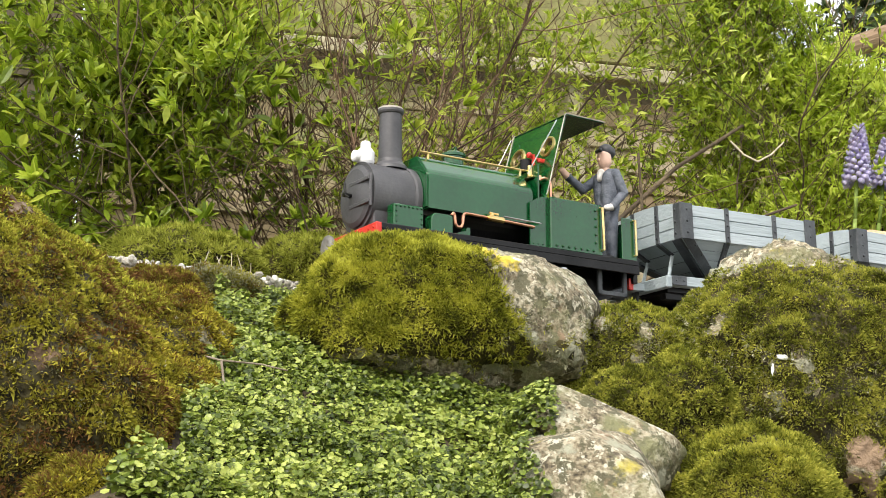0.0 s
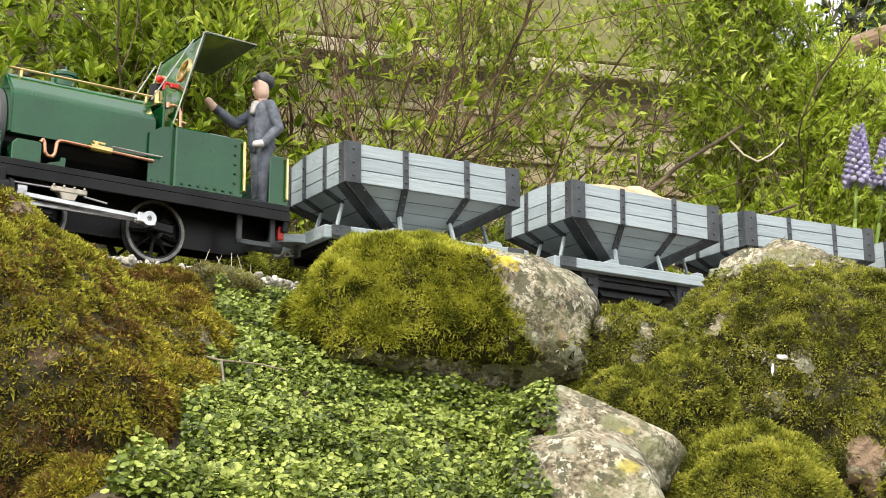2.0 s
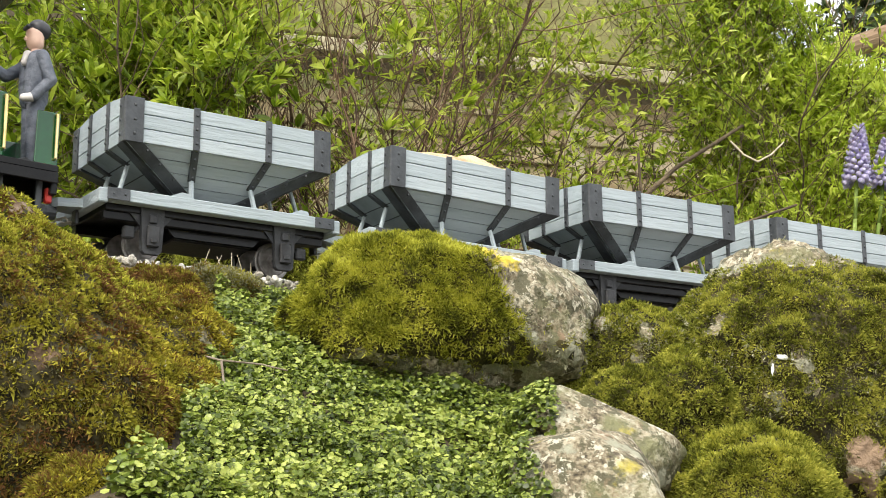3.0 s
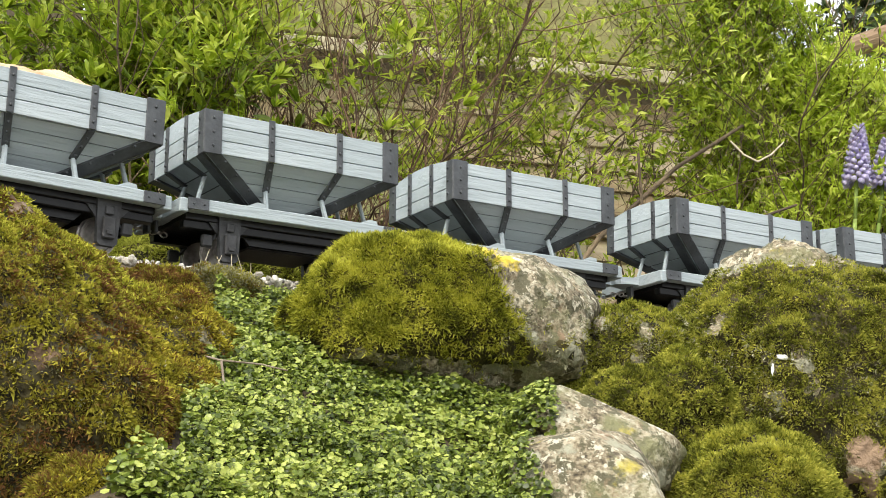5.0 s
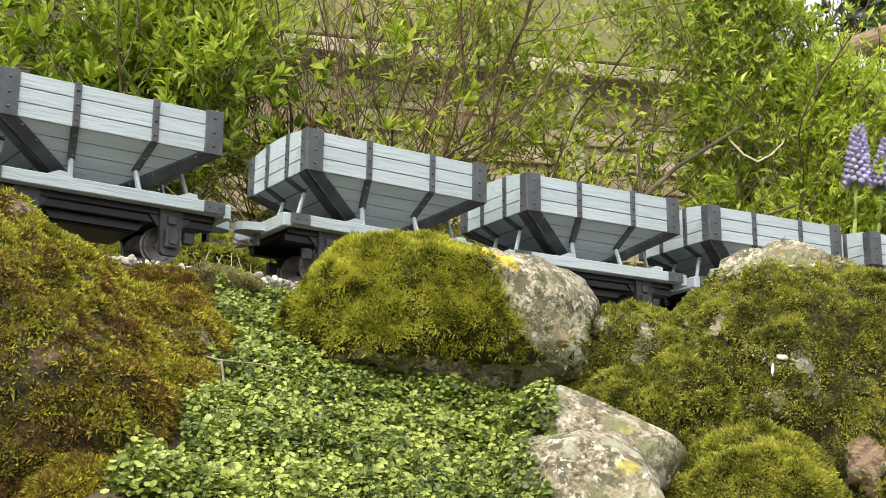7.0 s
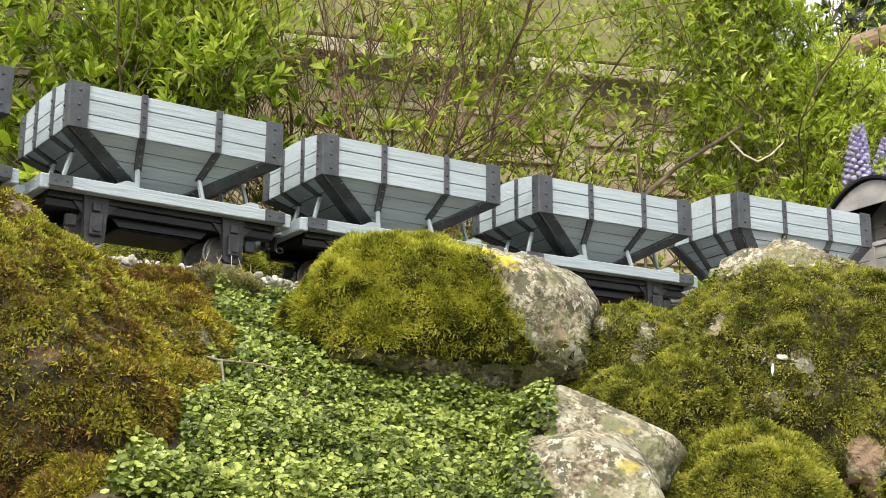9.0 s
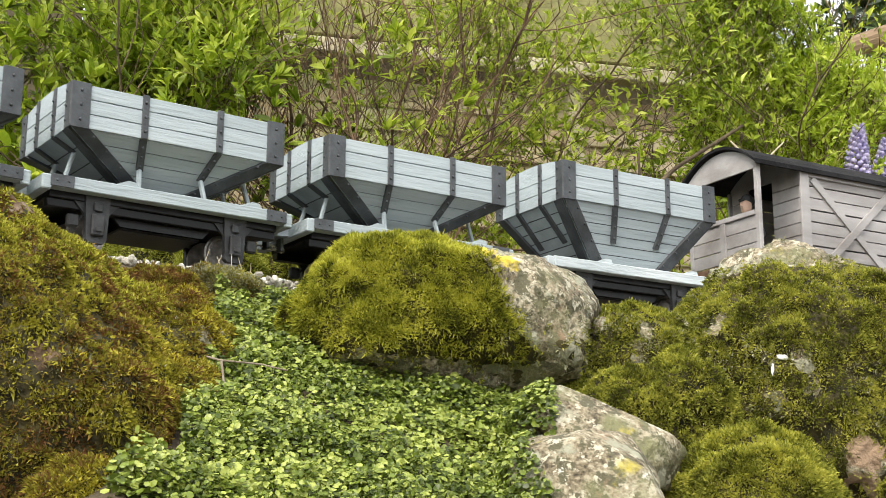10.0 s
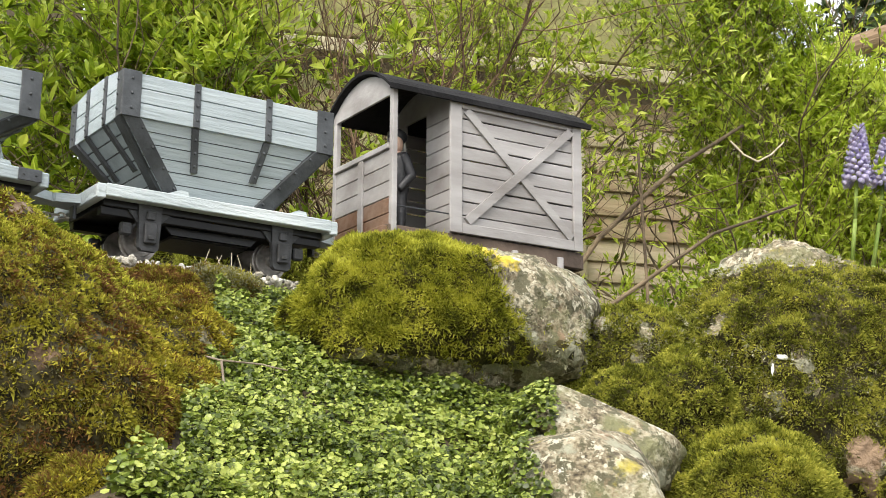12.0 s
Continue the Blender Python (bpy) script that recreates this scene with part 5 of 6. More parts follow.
toe = boulder("low stone at the foot of the large boulder under moss", (-0.152, 0.662, 0.303), (0.058, 0.036, 0.052), 17, 2.2, 0.12, sub=5)
back_a = boulder("low mossy mound behind the track", (-0.222, 1.165, 0.540), (0.074, 0.05, 0.046), 11, 2.1, 0.06, sub=5)
back_b = boulder("smaller mossy mound behind the track", (-0.118, 1.205, 0.548), (0.047, 0.045, 0.042), 12, 2.1, 0.06, sub=5)
back_c = boulder("mossy stone under the hedge", (-0.345, 1.10, 0.505), (0.07, 0.05, 0.04), 13, 2.1, 0.08, sub=4)


def lumpy(rock, amp, zone=None):
    """Raises the cushions that moss makes over a stone."""
    me = rock.data
    co, no = np.empty(len(me.vertices) * 3), np.empty(len(me.vertices) * 3)
    me.vertices.foreach_get("co", co)
    me.vertices.foreach_get("normal", no)
    co, no = co.reshape(-1, 3), no.reshape(-1, 3)
    w = co + np.array(rock.matrix_basis.translation)
    k = amp * cushions(w)
    if zone is not None:
        k = k * zone(w)
    me.vertices.foreach_set("co", (co + no * k[:, None]).ravel())
    me.update()


def cushions(p):
    return patchy(p, 62, 77) + 0.35 * lattice(p * 260, 78)


def moss_on(rock, label, count, length, width, seed, bare=0.0, up=0.35, droop=0.5, material="moss", scale=16, zone=None, under=True):
    def keep(p, n):
        f = patchy(p, scale, seed)
        k = np.clip((f - bare) * 3.5 + 0.45 + 0.3 * n[:, 2], 0.0, 1.0)
        if zone is not None:
            k = k * zone(p + 0.004 * patchy(p, 60, seed + 9)[:, None], n)
        return k
    if under:
        # what carries growth is dark and peaty underneath
        me = rock.data
        if len(me.materials) < 2:
            me.materials.append(M["moss_soil"])
        c, n = np.empty(len(me.polygons) * 3), np.empty(len(me.polygons) * 3)
        me.polygons.foreach_get("center", c)
        me.polygons.foreach_get("normal", n)
        m = np.array(rock.matrix_basis)
        k = keep(c.reshape(-1, 3) @ m[:3, :3].T + m[:3, 3], n.reshape(-1, 3) @ m[:3, :3].T) > 0.42
        idx = np.zeros(len(me.polygons), dtype=np.int32)
        me.polygons.foreach_get("material_index", idx)
        me.polygons.foreach_set("material_index", np.maximum(idx, k.astype(np.int32)))
    p, n = surface_points(rock, count, lambda p, n: keep(p, n) * np.clip(0.70 + 1.3 * cushions(p), 0.32, 1.0))
    ob = blades("moss", p + n * (0.0012 * rng.random(len(p)) ** 2)[:, None], n, length, width, up, droop, material)
    return tagged(ob, label, "moss", kind="stuff")


def bound(p, a, b):
    return np.clip((p - a) / (b - a), 0, 1)


def far_from(p, c, r):
    """0 within r of c, rising to 1 at twice r."""
    return np.clip(np.linalg.norm(p - np.array(c), axis=1) / r - 1, 0, 1)


for r_ in (left_rock, shoulder, right_rock, mound, gap_rock, foot_rock, hump, verge, toe, back_a, back_b):
    lumpy(r_, 0.0058)
lumpy(centre_rock, 0.0045, lambda p: bound(p[:, 0], 0.05, 0.03))
BALD = (-0.188, 0.665, 0.398)
moss_on(left_rock, "olive and rust-tinged feathery moss on the boulder", 345600, 0.0022, 0.0016, 1, -0.42, 0.25, 0.6, "moss_brown", 26, zone=lambda p, n: 0.25 + 0.75 * far_from(p, BALD, 0.012))
moss_on(left_rock, "mustard-green moss tufts down the boulder's flank", 190000, 0.0026, 0.0016, 41, -0.02, 0.35, 0.3, "moss_mustard", 34, zone=lambda p, n: bound(p[:, 0] + 0.012 * patchy(p, 40, 5), -0.175, -0.150) * bound(p[:, 2], 0.46, 0.44))
moss_on(left_rock, "fresh green moss on the boulder's crown", 190000, 0.0026, 0.0013, 21, -0.32, 0.4, 0.5, "moss", 26, zone=lambda p, n: bound(p[:, 2] + 0.010 * patchy(p, 30, 71), 0.436, 0.460))
moss_on(left_rock, "grey lichen tufts on the bald patch", 32400, 0.0020, 0.0013, 42, 0.02, 0.2, 0.5, "moss_grey", 45, zone=lambda p, n: 1 - 0.9 * far_from(p, BALD, 0.020), under=False)
moss_on(shoulder, "brown-green moss", 86400, 0.0022, 0.0014, 2, -0.4, 0.2, 0.8, "moss_brown")
moss_on(shoulder, "mustard-green moss tufts", 60000, 0.0024, 0.0014, 43, 0.0, 0.3, 0.4, "moss_mustard", 30, under=False)
moss_on(centre_rock, "thick bright green moss cushion of fine blades", 300000, 0.0031, 0.0009, 3, -0.55, 0.55, 0.2, "moss", zone=lambda p, n: bound(p[:, 0] + 0.55 * (p[:, 2] - 0.46), 0.049, 0.032) * bound(p[:, 2] + 0.12 * p[:, 0] + 0.012 * patchy(p, 45, 6), 0.420, 0.436) * (0.1 + 0.9 * far_from(p, (-0.058, 0.860, 0.470), 0.009)))
moss_on(centre_rock, "grey-green wiry moss on the boulder's flank", 28080, 0.0019, 0.0010, 33, 0.06, 0.1, 0.7, "moss_grey", 30, zone=lambda p, n: bound(p[:, 0], 0.015, 0.04) * bound(p[:, 2] + 0.2 * (p[:, 0] - 0.05), 0.485, 0.455), under=False)
moss_on(centre_rock, "olive moss under the boulder's brow", 54000, 0.0020, 0.0012, 34, -0.10, 0.2, 0.6, "moss_dark", 30, zone=lambda p, n: bound(p[:, 0], 0.02, 0.05) * bound(p[:, 2], 0.458, 0.440))
RED, PALE = (0.268, 0.900, 0.375), (0.178, 0.930, 0.465)
moss_on(right_rock, "dark green moss in patches", 356400, 0.0020, 0.0013, 4, -0.40, 0.35, 0.3, "moss_dark", 26, zone=lambda p, n: bound(p[:, 2] - 0.25 * np.clip(p[:, 0] - 0.28, 0, 1), 0.515, 0.492) * far_from(p, RED, 0.010) * far_from(p, (0.262, 0.900, 0.350), 0.012) * (0.1 + 0.9 * far_from(p, PALE, 0.007)))
moss_on(right_rock, "grey-green wiry lichen and moss", 54000, 0.0019, 0.0011, 14, 0.08, 0.1, 0.7, "moss_grey", 30, zone=lambda p, n: far_from(p, RED, 0.010), under=False)
moss_on(mound, "cushion of green moss", 140400, 0.0020, 0.0013, 7, -0.45, 0.4, 0.3, "moss_dark")
moss_on(mound, "yellow-green tips on the moss cushion", 43200, 0.0023, 0.0012, 47, 0.05, 0.5, 0.2, "moss", 34, under=False)
moss_on(gap_rock, "olive moss", 97200, 0.0020, 0.0013, 8, -0.40, 0.3, 0.4, "moss_dark", 24, zone=lambda p, n: 0.1 + 0.9 * far_from(p, (0.100, 0.925, 0.470), 0.010))
moss_on(gap_rock, "grey lichen tufts", 17280, 0.0019, 0.0011, 48, 0.05, 0.2, 0.4, "moss_grey", 34, under=False)
moss_on(foot_rock, "olive moss", 140400, 0.0020, 0.0013, 9, -0.40, 0.3, 0.4, "moss_dark", 24)
moss_on(hump, "pale sage-green moss on the small stone", 82080, 0.0019, 0.0012, 10, -0.3, 0.4, 0.3, "moss_grey")
moss_on(hump, "rust-brown moss on the small stone", 53352, 0.0020, 0.0012, 50, 0.0, 0.4, 0.3, "moss_brown", 34, under=False)
moss_on(verge, "brown-green moss beside the rails", 54000, 0.0022, 0.0014, 16, -0.5, 0.3, 0.5, "moss_brown")
moss_on(toe, "olive and brown moss on the low stone", 70000, 0.0024, 0.0014, 52, -0.5, 0.3, 0.5, "moss_brown")
moss_on(toe, "mustard-green tufts on the low stone", 30000, 0.0028, 0.0014, 53, 0.0, 0.3, 0.5, "moss_mustard", 34, under=False)
for r_, k_ in ((back_a, 40000), (back_b, 26000), (back_c, 16000)):
    moss_on(r_, "yellow-green moss mound behind the track", k_, 0.0055, 0.0013, 11, -0.6, 0.5, 0.4, "moss_light")

# ---- creeping round-leaved ground cover on the bank ----
def bank_cover(label, count, x0, x1, y0, y1, size, material, lift=1.0):
    x, y = rng.uniform(x0, x1, count), rng.uniform(y0, y1, count)
    z, d = grid_lookup(x, y)
    q = np.stack([x, y, z], axis=1)
    k = np.clip((d - 0.050) / 0.03, 0, 1) * lift
    z = z + k * (0.009 + 0.011 * patchy(q, 22, 3) + 0.009 * patchy(q, 75, 5))
    edge = np.maximum(-0.142, -0.187 * y) + 0.009 * patchy(q, 30, 8)
    ok = (k > 0.05) & ((x > edge) | (lift > 1))
    p = np.stack([x, y, z], axis=1)[ok]
    k = len(p)
    p[:, 2] += rng.uniform(-0.014, 0.003, k)
    nrm = np.array([0.05, -0.45, 0.8]) + rng.normal(0, 0.42, (k, 3))
    ob = round_leaves("creeping_plant", p, np.cross(nrm, rng.normal(0, 1, (k, 3))), nrm, size * rng.uniform(0.5, 1.25, k), material)
    return tagged(ob, label, "ground cover", kind="stuff")


bank_cover("mat of small round light green leaves covering the bank", 110000, -0.20, 0.105, 0.60, 0.99, 0.00155, "creeper")
bank_cover("larger fresh green leaves scattered over the mat", 3500, -0.16, 0.06, 0.62, 0.95, 0.0025, "creeper", 1.0)
bank_cover("larger fresh green leaves at the foot of the bank", 1000, -0.146, -0.108, 0.612, 0.650, 0.0019, "creeper", 1.05)


def spill(rock, label, count, zone):
    """Creeping leaves grown over a stone's edge."""
    p, n = surface_points(rock, count, lambda p, n: zone(p + 0.006 * patchy(p, 40, 61)[:, None]))
    k = len(p)
    nrm = n * 0.7 + np.array([0, -0.2, 0.5]) + rng.normal(0, 0.4, (k, 3))
    ob = round_leaves("creeping_plant", p + n * rng.uniform(0.0, 0.006, k)[:, None], np.cross(nrm, rng.normal(0, 1, (k, 3))), nrm, 0.00155 * rng.uniform(0.5, 1.25, k), "creeper")
    return tagged(ob, label, "ground cover", kind="stuff")


spill(pale_stone, "small round leaves spilling over the pale stone's edge", 9000, lambda p: bound(p[:, 0] - 0.25 * (0.36 - p[:, 2]), 0.050, 0.044))
spill(slab_stone, "small round leaves spilling over the slab's end", 9000, lambda p: bound(p[:, 0], 0.062, 0.055))
spill(toe, "fresh round leaves over the low mossy stone", 3500, lambda p: bound(p[:, 0], -0.150, -0.138))
spill(centre_rock, "small round leaves creeping up under the boulder", 5000, lambda p: bound(p[:, 2], 0.424, 0.418) * bound(p[:, 0], 0.03, 0.02))

# ---- ballast ----
verts, faces = [], []
ico = bmesh.new()
bmesh.ops.create_icosphere(ico, subdivisions=1, radius=1.0)
iv = [v.co.copy() for v in ico.verts]
ifc = [[v.index for v in f.verts] for f in ico.faces]
ico.free()
for i in range(5200):
    s = random.uniform(-0.45, 0.9)
    off = random.choice((random.uniform(-0.055, -0.010), random.gauss(-0.036, 0.008), random.uniform(-0.012, 0.012), random.uniform(0.018, 0.055)))
    m = track_pose(s)
    r = random.uniform(0.0012, 0.0034)
    k = len(verts)
    q = pose(0, 0, 0, random.uniform(0, 360), random.uniform(0, 360), 0)
    c = m @ Vector((0, off, -0.0105 + random.uniform(0, 0.003)))
    sc = Vector((random.uniform(0.7, 1.3), random.uniform(0.7, 1.2), random.uniform(0.5, 0.9)))
    for v in iv:
        verts.append(c + q @ Vector((v.x * sc.x, v.y * sc.y, v.z * sc.z)) * r * random.uniform(0.85, 1.1))
    faces += [[k + a for a in f] for f in ifc]
tagged(raw("ballast", verts, faces, "stone"), "pale crushed stone ballast beside the rails", "gravel", kind="stuff")

# ---- fence: lapped boards between posts behind the hedge ----
FX, FY, FT = -0.309, 1.90, 15.35
fence = tagged(new("garden_fence"), "weathered horizontal lap board fence with rails and pale posts", "fence")
fence.matrix_basis = pose(FX, FY, 0.0, 0, 0, FT)
for k in range(15):
    z = 0.485 + k * 0.0345
    for a, b in ((-0.191, 0.524), (0.526, 0.764), (0.766, 1.9)):
        bl = part("board", one_box((a, -0.004, 0), (b, 0.004, 0.043), 0.001), "fence", fence)
        bl.matrix_basis = pose(0, 0.012 + random.uniform(0, 0.003), z, -9 + random.uniform(-1, 1), random.uniform(-0.35, 0.35), 0)
for a, b in ((-0.191, 1.9),):
    part("rail", one_box((a, -0.034, 1.030), (b, -0.0075, 1.052), 0.002), "fence_pale", fence, "pale horizontal rail")
    # added dark board: paints the shadow gaps above and below the rail
    part("backing_board", one_box((a, 0.022, 0.99), (b, 0.030, 1.10), 0.001), "fence_dark", fence, "dark board added for the shadow gap above and below the rail")
    part("capping", one_box((a, -0.006, 1.066), (0.86, 0.010, 1.32), 0.002), "fence_green", fence, "wide algae-green top board")
for x in (0.525, 0.765):
    part("post", one_box((x - 0.012, -0.012, 0.45), (x + 0.012, 0.020, 1.029), 0.002), "fence_pale", fence, "pale weathered post")
# left boards in the darker wood, shade painted into their colour
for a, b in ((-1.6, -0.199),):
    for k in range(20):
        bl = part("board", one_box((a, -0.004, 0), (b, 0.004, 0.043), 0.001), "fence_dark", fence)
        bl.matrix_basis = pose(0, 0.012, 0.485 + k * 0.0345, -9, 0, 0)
bm = bmesh.new()
rod(bm, (0, 0, 0), (0.46, -0.01, 0.16), 0.014, 0.017, 14)
for v in bm.verts:
    v.co += Vector((0, 1, 1)) * 0.003 * noise.noise(v.co * 60)
log = part("log", bm, "log", None)
log.matrix_basis = pose(0.492, 1.72, 0.952)
tagged(log, "cut brown timber pole propped above the hedge", "timber")
prop = part("timber_prop", one_box((-0.015, -0.015, 0.0), (0.015, 0.015, 0.62), 0.002), "fence", None)
prop.matrix_basis = pose(0.93, 1.712, 0.475)
tagged(prop, "upright weathered post holding the timber pole", "post")


# ---- hedge shrubs ----
def shrub(label, x0, x1, y0, y1, base, stems, height, leafy, size, seed, leaf_mat, lean=0.0, twiggy=1.0, top=1.16, bark="twig"):
    """Stems from the ground that fork into twigs; pairs of leaves along the young wood."""
    rnd = random.Random(seed)
    thing = tagged(new("hedge_shrub"), label, "shrub", "hedge")
    wood_v, wood_f, lp, la, ln, ll = [], [], [], [], [], []

    def stick(a, b, r0, r1):
        d = (b - a).normalized()
        s = d.orthogonal().normalized()
        t = d.cross(s)
        k = len(wood_v)
        for p, r in ((a, r0), (b, r1)):
            for i in range(5):
                an = i * 2 * math.pi / 5
                wood_v.append(p + (s * math.cos(an) + t * math.sin(an)) * r)
        for i in range(5):
            j = (i + 1) % 5
            wood_f.append((k + i, k + j, k + 5 + j, k + 5 + i))

    def shoot(p, d, length, r, depth):
        steps = max(3, int(length / 0.022))
        for i in range(steps):
            f = i / steps
            d = (d + Vector((rnd.gauss(0, 0.17), rnd.gauss(0, 0.15), rnd.gauss(0.03, 0.12)))).normalized()
            q = p + d * length / steps
            if q.z > top:
                return
            stick(p, q, r * (1 - 0.6 * f), r * (1 - 0.6 * (f + 1 / steps)))
            if depth < 2 and f > 0.18 and rnd.random() < (0.50 if depth == 0 else 0.24) * twiggy:
                side = Vector((rnd.gauss(0, 1), rnd.gauss(-0.25, 0.8), rnd.gauss(0.35, 0.45))).normalized()
                shoot(q, (d * 0.55 + side).normalized(), length * rnd.uniform(0.28, 0.5), r * 0.36, depth + 1)
            if depth > 0 and f > 0.25:
                for _ in range(5 if size > 0.0155 else 8):
                    if rnd.random() < leafy:
                        s = Vector((rnd.gauss(0, 1), rnd.gauss(-0.2, 1), rnd.gauss(0.1, 0.7))).normalized()
                        lp.append(q)
                        la.append((d * 0.7 + s))
                        ln.append(Vector((rnd.gauss(0, 0.5), rnd.gauss(-0.5, 0.5), 0.75)))
                        ll.append(size * rnd.uniform(0.55, 1.3))
            p = q
        if depth > 0:
            for _ in range(10):
                if rnd.random() < leafy * 1.3:
                    s = Vector((rnd.gauss(0, 1), rnd.gauss(-0.2, 1), rnd.gauss(0.3, 0.5))).normalized()
                    lp.append(p)
                    la.append(d * 0.9 + s * 0.7)
                    ln.append(Vector((rnd.gauss(0, 0.5), rnd.gauss(-0.5, 0.5), 0.75)))
                    ll.append(size * rnd.uniform(0.6, 1.2))

    for _ in range(stems):
        x, y = rnd.uniform(x0, x1), rnd.uniform(y0, y1)
        shoot(Vector((x, y, base)), Vector((rnd.gauss(lean, 0.28), rnd.gauss(-0.08, 0.2), 1)).normalized(), height * rnd.uniform(0.6, 1.1), rnd.uniform(0.0010, 0.0023), 0)
    w = raw("branchwork", wood_v, wood_f, bark, thing)
    w["kind"] = "stuff"
    if lp:
        L = np.array(ll)
        make = leaves if size > 0.0155 else small_leaves
        lv = make("foliage", np.array([tuple(v) for v in lp]), np.array([tuple(v) for v in la]), np.array([tuple(v) for v in ln]), L, L * rng.uniform(0.28, 0.40, len(L)), leaf_mat, thing)
        lv["kind"] = "stuff"
    return thing


def sprigs(thing, x0, x1, y, z0, z1, count, size, gaps, seed, leaf_mat, shape=None):
    """Young leafy sprigs over the outer face of a shrub, in drifts with gaps between them."""
    x, z = rng.uniform(x0, x1, count), rng.uniform(z0, z1, count)
    q = np.stack([x, np.zeros(count), z], axis=1)
    ok = patchy(q, 11, seed) > gaps + rng.normal(0, 0.10, count)
    if shape is not None:
        ok &= shape(x, z)
    q = q[ok]
    n = len(q)
    q[:, 1] = y + 0.07 * patchy(q, 9, seed + 4) + rng.uniform(-0.03, 0.05, n)
    d = np.array([0.0, -0.45, 0.75]) + rng.normal(0, 0.5, (n, 3))
    d /= np.linalg.norm(d, axis=1)[:, None]
    run = size * rng.uniform(1.2, 3.2, n)
    ps, ax, nr, ls = [], [], [], []
    for j in range(9):
        f = (j + 1) / 9
        r = rng.normal(0, 1, (n, 3))
        r -= d * np.sum(r * d, axis=1)[:, None]
        r /= np.linalg.norm(r, axis=1)[:, None]
        ps.append(q + d * (run * f)[:, None])
        ax.append(d * (0.45 + 0.9 * f) + r * (1.0 - 0.55 * f))
        nr.append(np.array([-0.1, -0.55, 0.75]) + rng.normal(0, 0.3, (n, 3)))
        ls.append(size * rng.uniform(0.6, 1.25, n) * (1.1 - 0.35 * f))
    L = np.concatenate(ls)
    lv = small_leaves("foliage", np.vstack(ps), np.vstack(ax), np.vstack(nr), L, L * rng.uniform(0.30, 0.42, len(L)), leaf_mat, thing, 0.22)
    lv["kind"] = "stuff"
    # the sprigs' own thin stems
    side = np.cross(d, rng.normal(0, 1, (n, 3)))
    side /= np.linalg.norm(side, axis=1)[:, None]
    foot = q - d * size * 1.5
    v = np.stack([foot - side * 0.0007, foot + side * 0.0007, q + d * run[:, None]], axis=1).reshape(-1, 3)
    st = raw("young_stem", v.tolist(), np.arange(3 * n).reshape(-1, 3).tolist(), "twig", thing)
    st["kind"] = "stuff"


SHRUBS = [
    ("glossy green broad-leaved shrub in front of the fence", -0.95, -0.30, 1.48, 1.72, 0.49, 20, 0.72, 0.55, 0.021, 11, "hedge_dark"),
    ("leafy green shrub with upright twigs", -0.46, -0.21, 1.44, 1.60, 0.49, 11, 0.50, 0.60, 0.020, 12, "hedge"),
    ("tangle of bare red-brown twigs with few leaves", -0.150, -0.055, 1.46, 1.58, 0.49, 42, 0.66, 0.012, 0.014, 13, "hedge", 0.0, 1.05, 1.16, "twig_red"),
    ("open yellow-green shrub with bare lower stems", -0.10, 0.30, 1.60, 1.80, 0.49, 15, 0.66, 0.40, 0.0135, 14, "hedge"),
    ("small leafy shrub behind the track", -0.18, -0.06, 1.34, 1.44, 0.49, 6, 0.30, 0.7, 0.016, 18, "hedge"),
    ("dense bright yellow-green shrub with narrow leaves", 0.32, 0.50, 1.66, 1.80, 0.49, 13, 0.70, 0.35, 0.0125, 15, "hedge_light"),
    ("low dense bright green shrub below the timber pole", 0.46, 0.80, 1.66, 1.80, 0.49, 14, 0.44, 0.35, 0.0125, 16, "hedge_light", 0.0, 1.0, 0.90),
    ("low leafy twigs at the foot of the hedge", 0.12, 0.50, 1.50, 1.62, 0.49, 8, 0.26, 0.45, 0.0125, 17, "hedge"),
    ("dark evergreen shrub behind the fence", 0.62, 1.15, 2.15, 2.40, 0.80, 26, 0.62, 0.5, 0.034, 22, "evergreen", 0.0, 1.0, 1.5),
]
hedge = [shrub(*s_) for s_ in SHRUBS]
sprigs(hedge[0], -0.70, -0.26, 1.47, 0.55, 1.10, 1500, 0.0200, -0.14, 31, "hedge_dark")
sprigs(hedge[1], -0.52, -0.19, 1.42, 0.52, 0.86, 1000, 0.0190, -0.16, 32, "hedge")
sprigs(hedge[1], -0.265, -0.180, 1.42, 0.79, 0.90, 60, 0.0300, -2.0, 36, "hedge")
sprigs(hedge[1], -0.38, -0.20, 1.40, 0.70, 0.96, 420, 0.0200, -0.40, 37, "hedge")
sprigs(hedge[3], -0.06, 0.32, 1.60, 0.92, 1.13, 620, 0.0135, -0.10, 38, "hedge")
sprigs(hedge[3], -0.13, 0.36, 1.58, 0.55, 1.05, 2900, 0.0135, -0.06, 33, "hedge", lambda x, z: ~((x > 0.15) & (x < 0.30) & (z > 0.62) & (z < 0.86)))
sprigs(hedge[5], 0.30, 0.52, 1.64, 0.52, 1.12, 3400, 0.0130, -0.40, 34, "hedge_light", lambda x, z: z < 1.12 - 1.7 * np.clip(x - 0.37, 0, 1))
sprigs(hedge[6], 0.42, 0.72, 1.60, 0.52, 0.90, 2600, 0.0130, -0.40, 35, "hedge_light", lambda x, z: z < 0.95 - 0.35 * np.clip(x - 0.44, 0, 1))

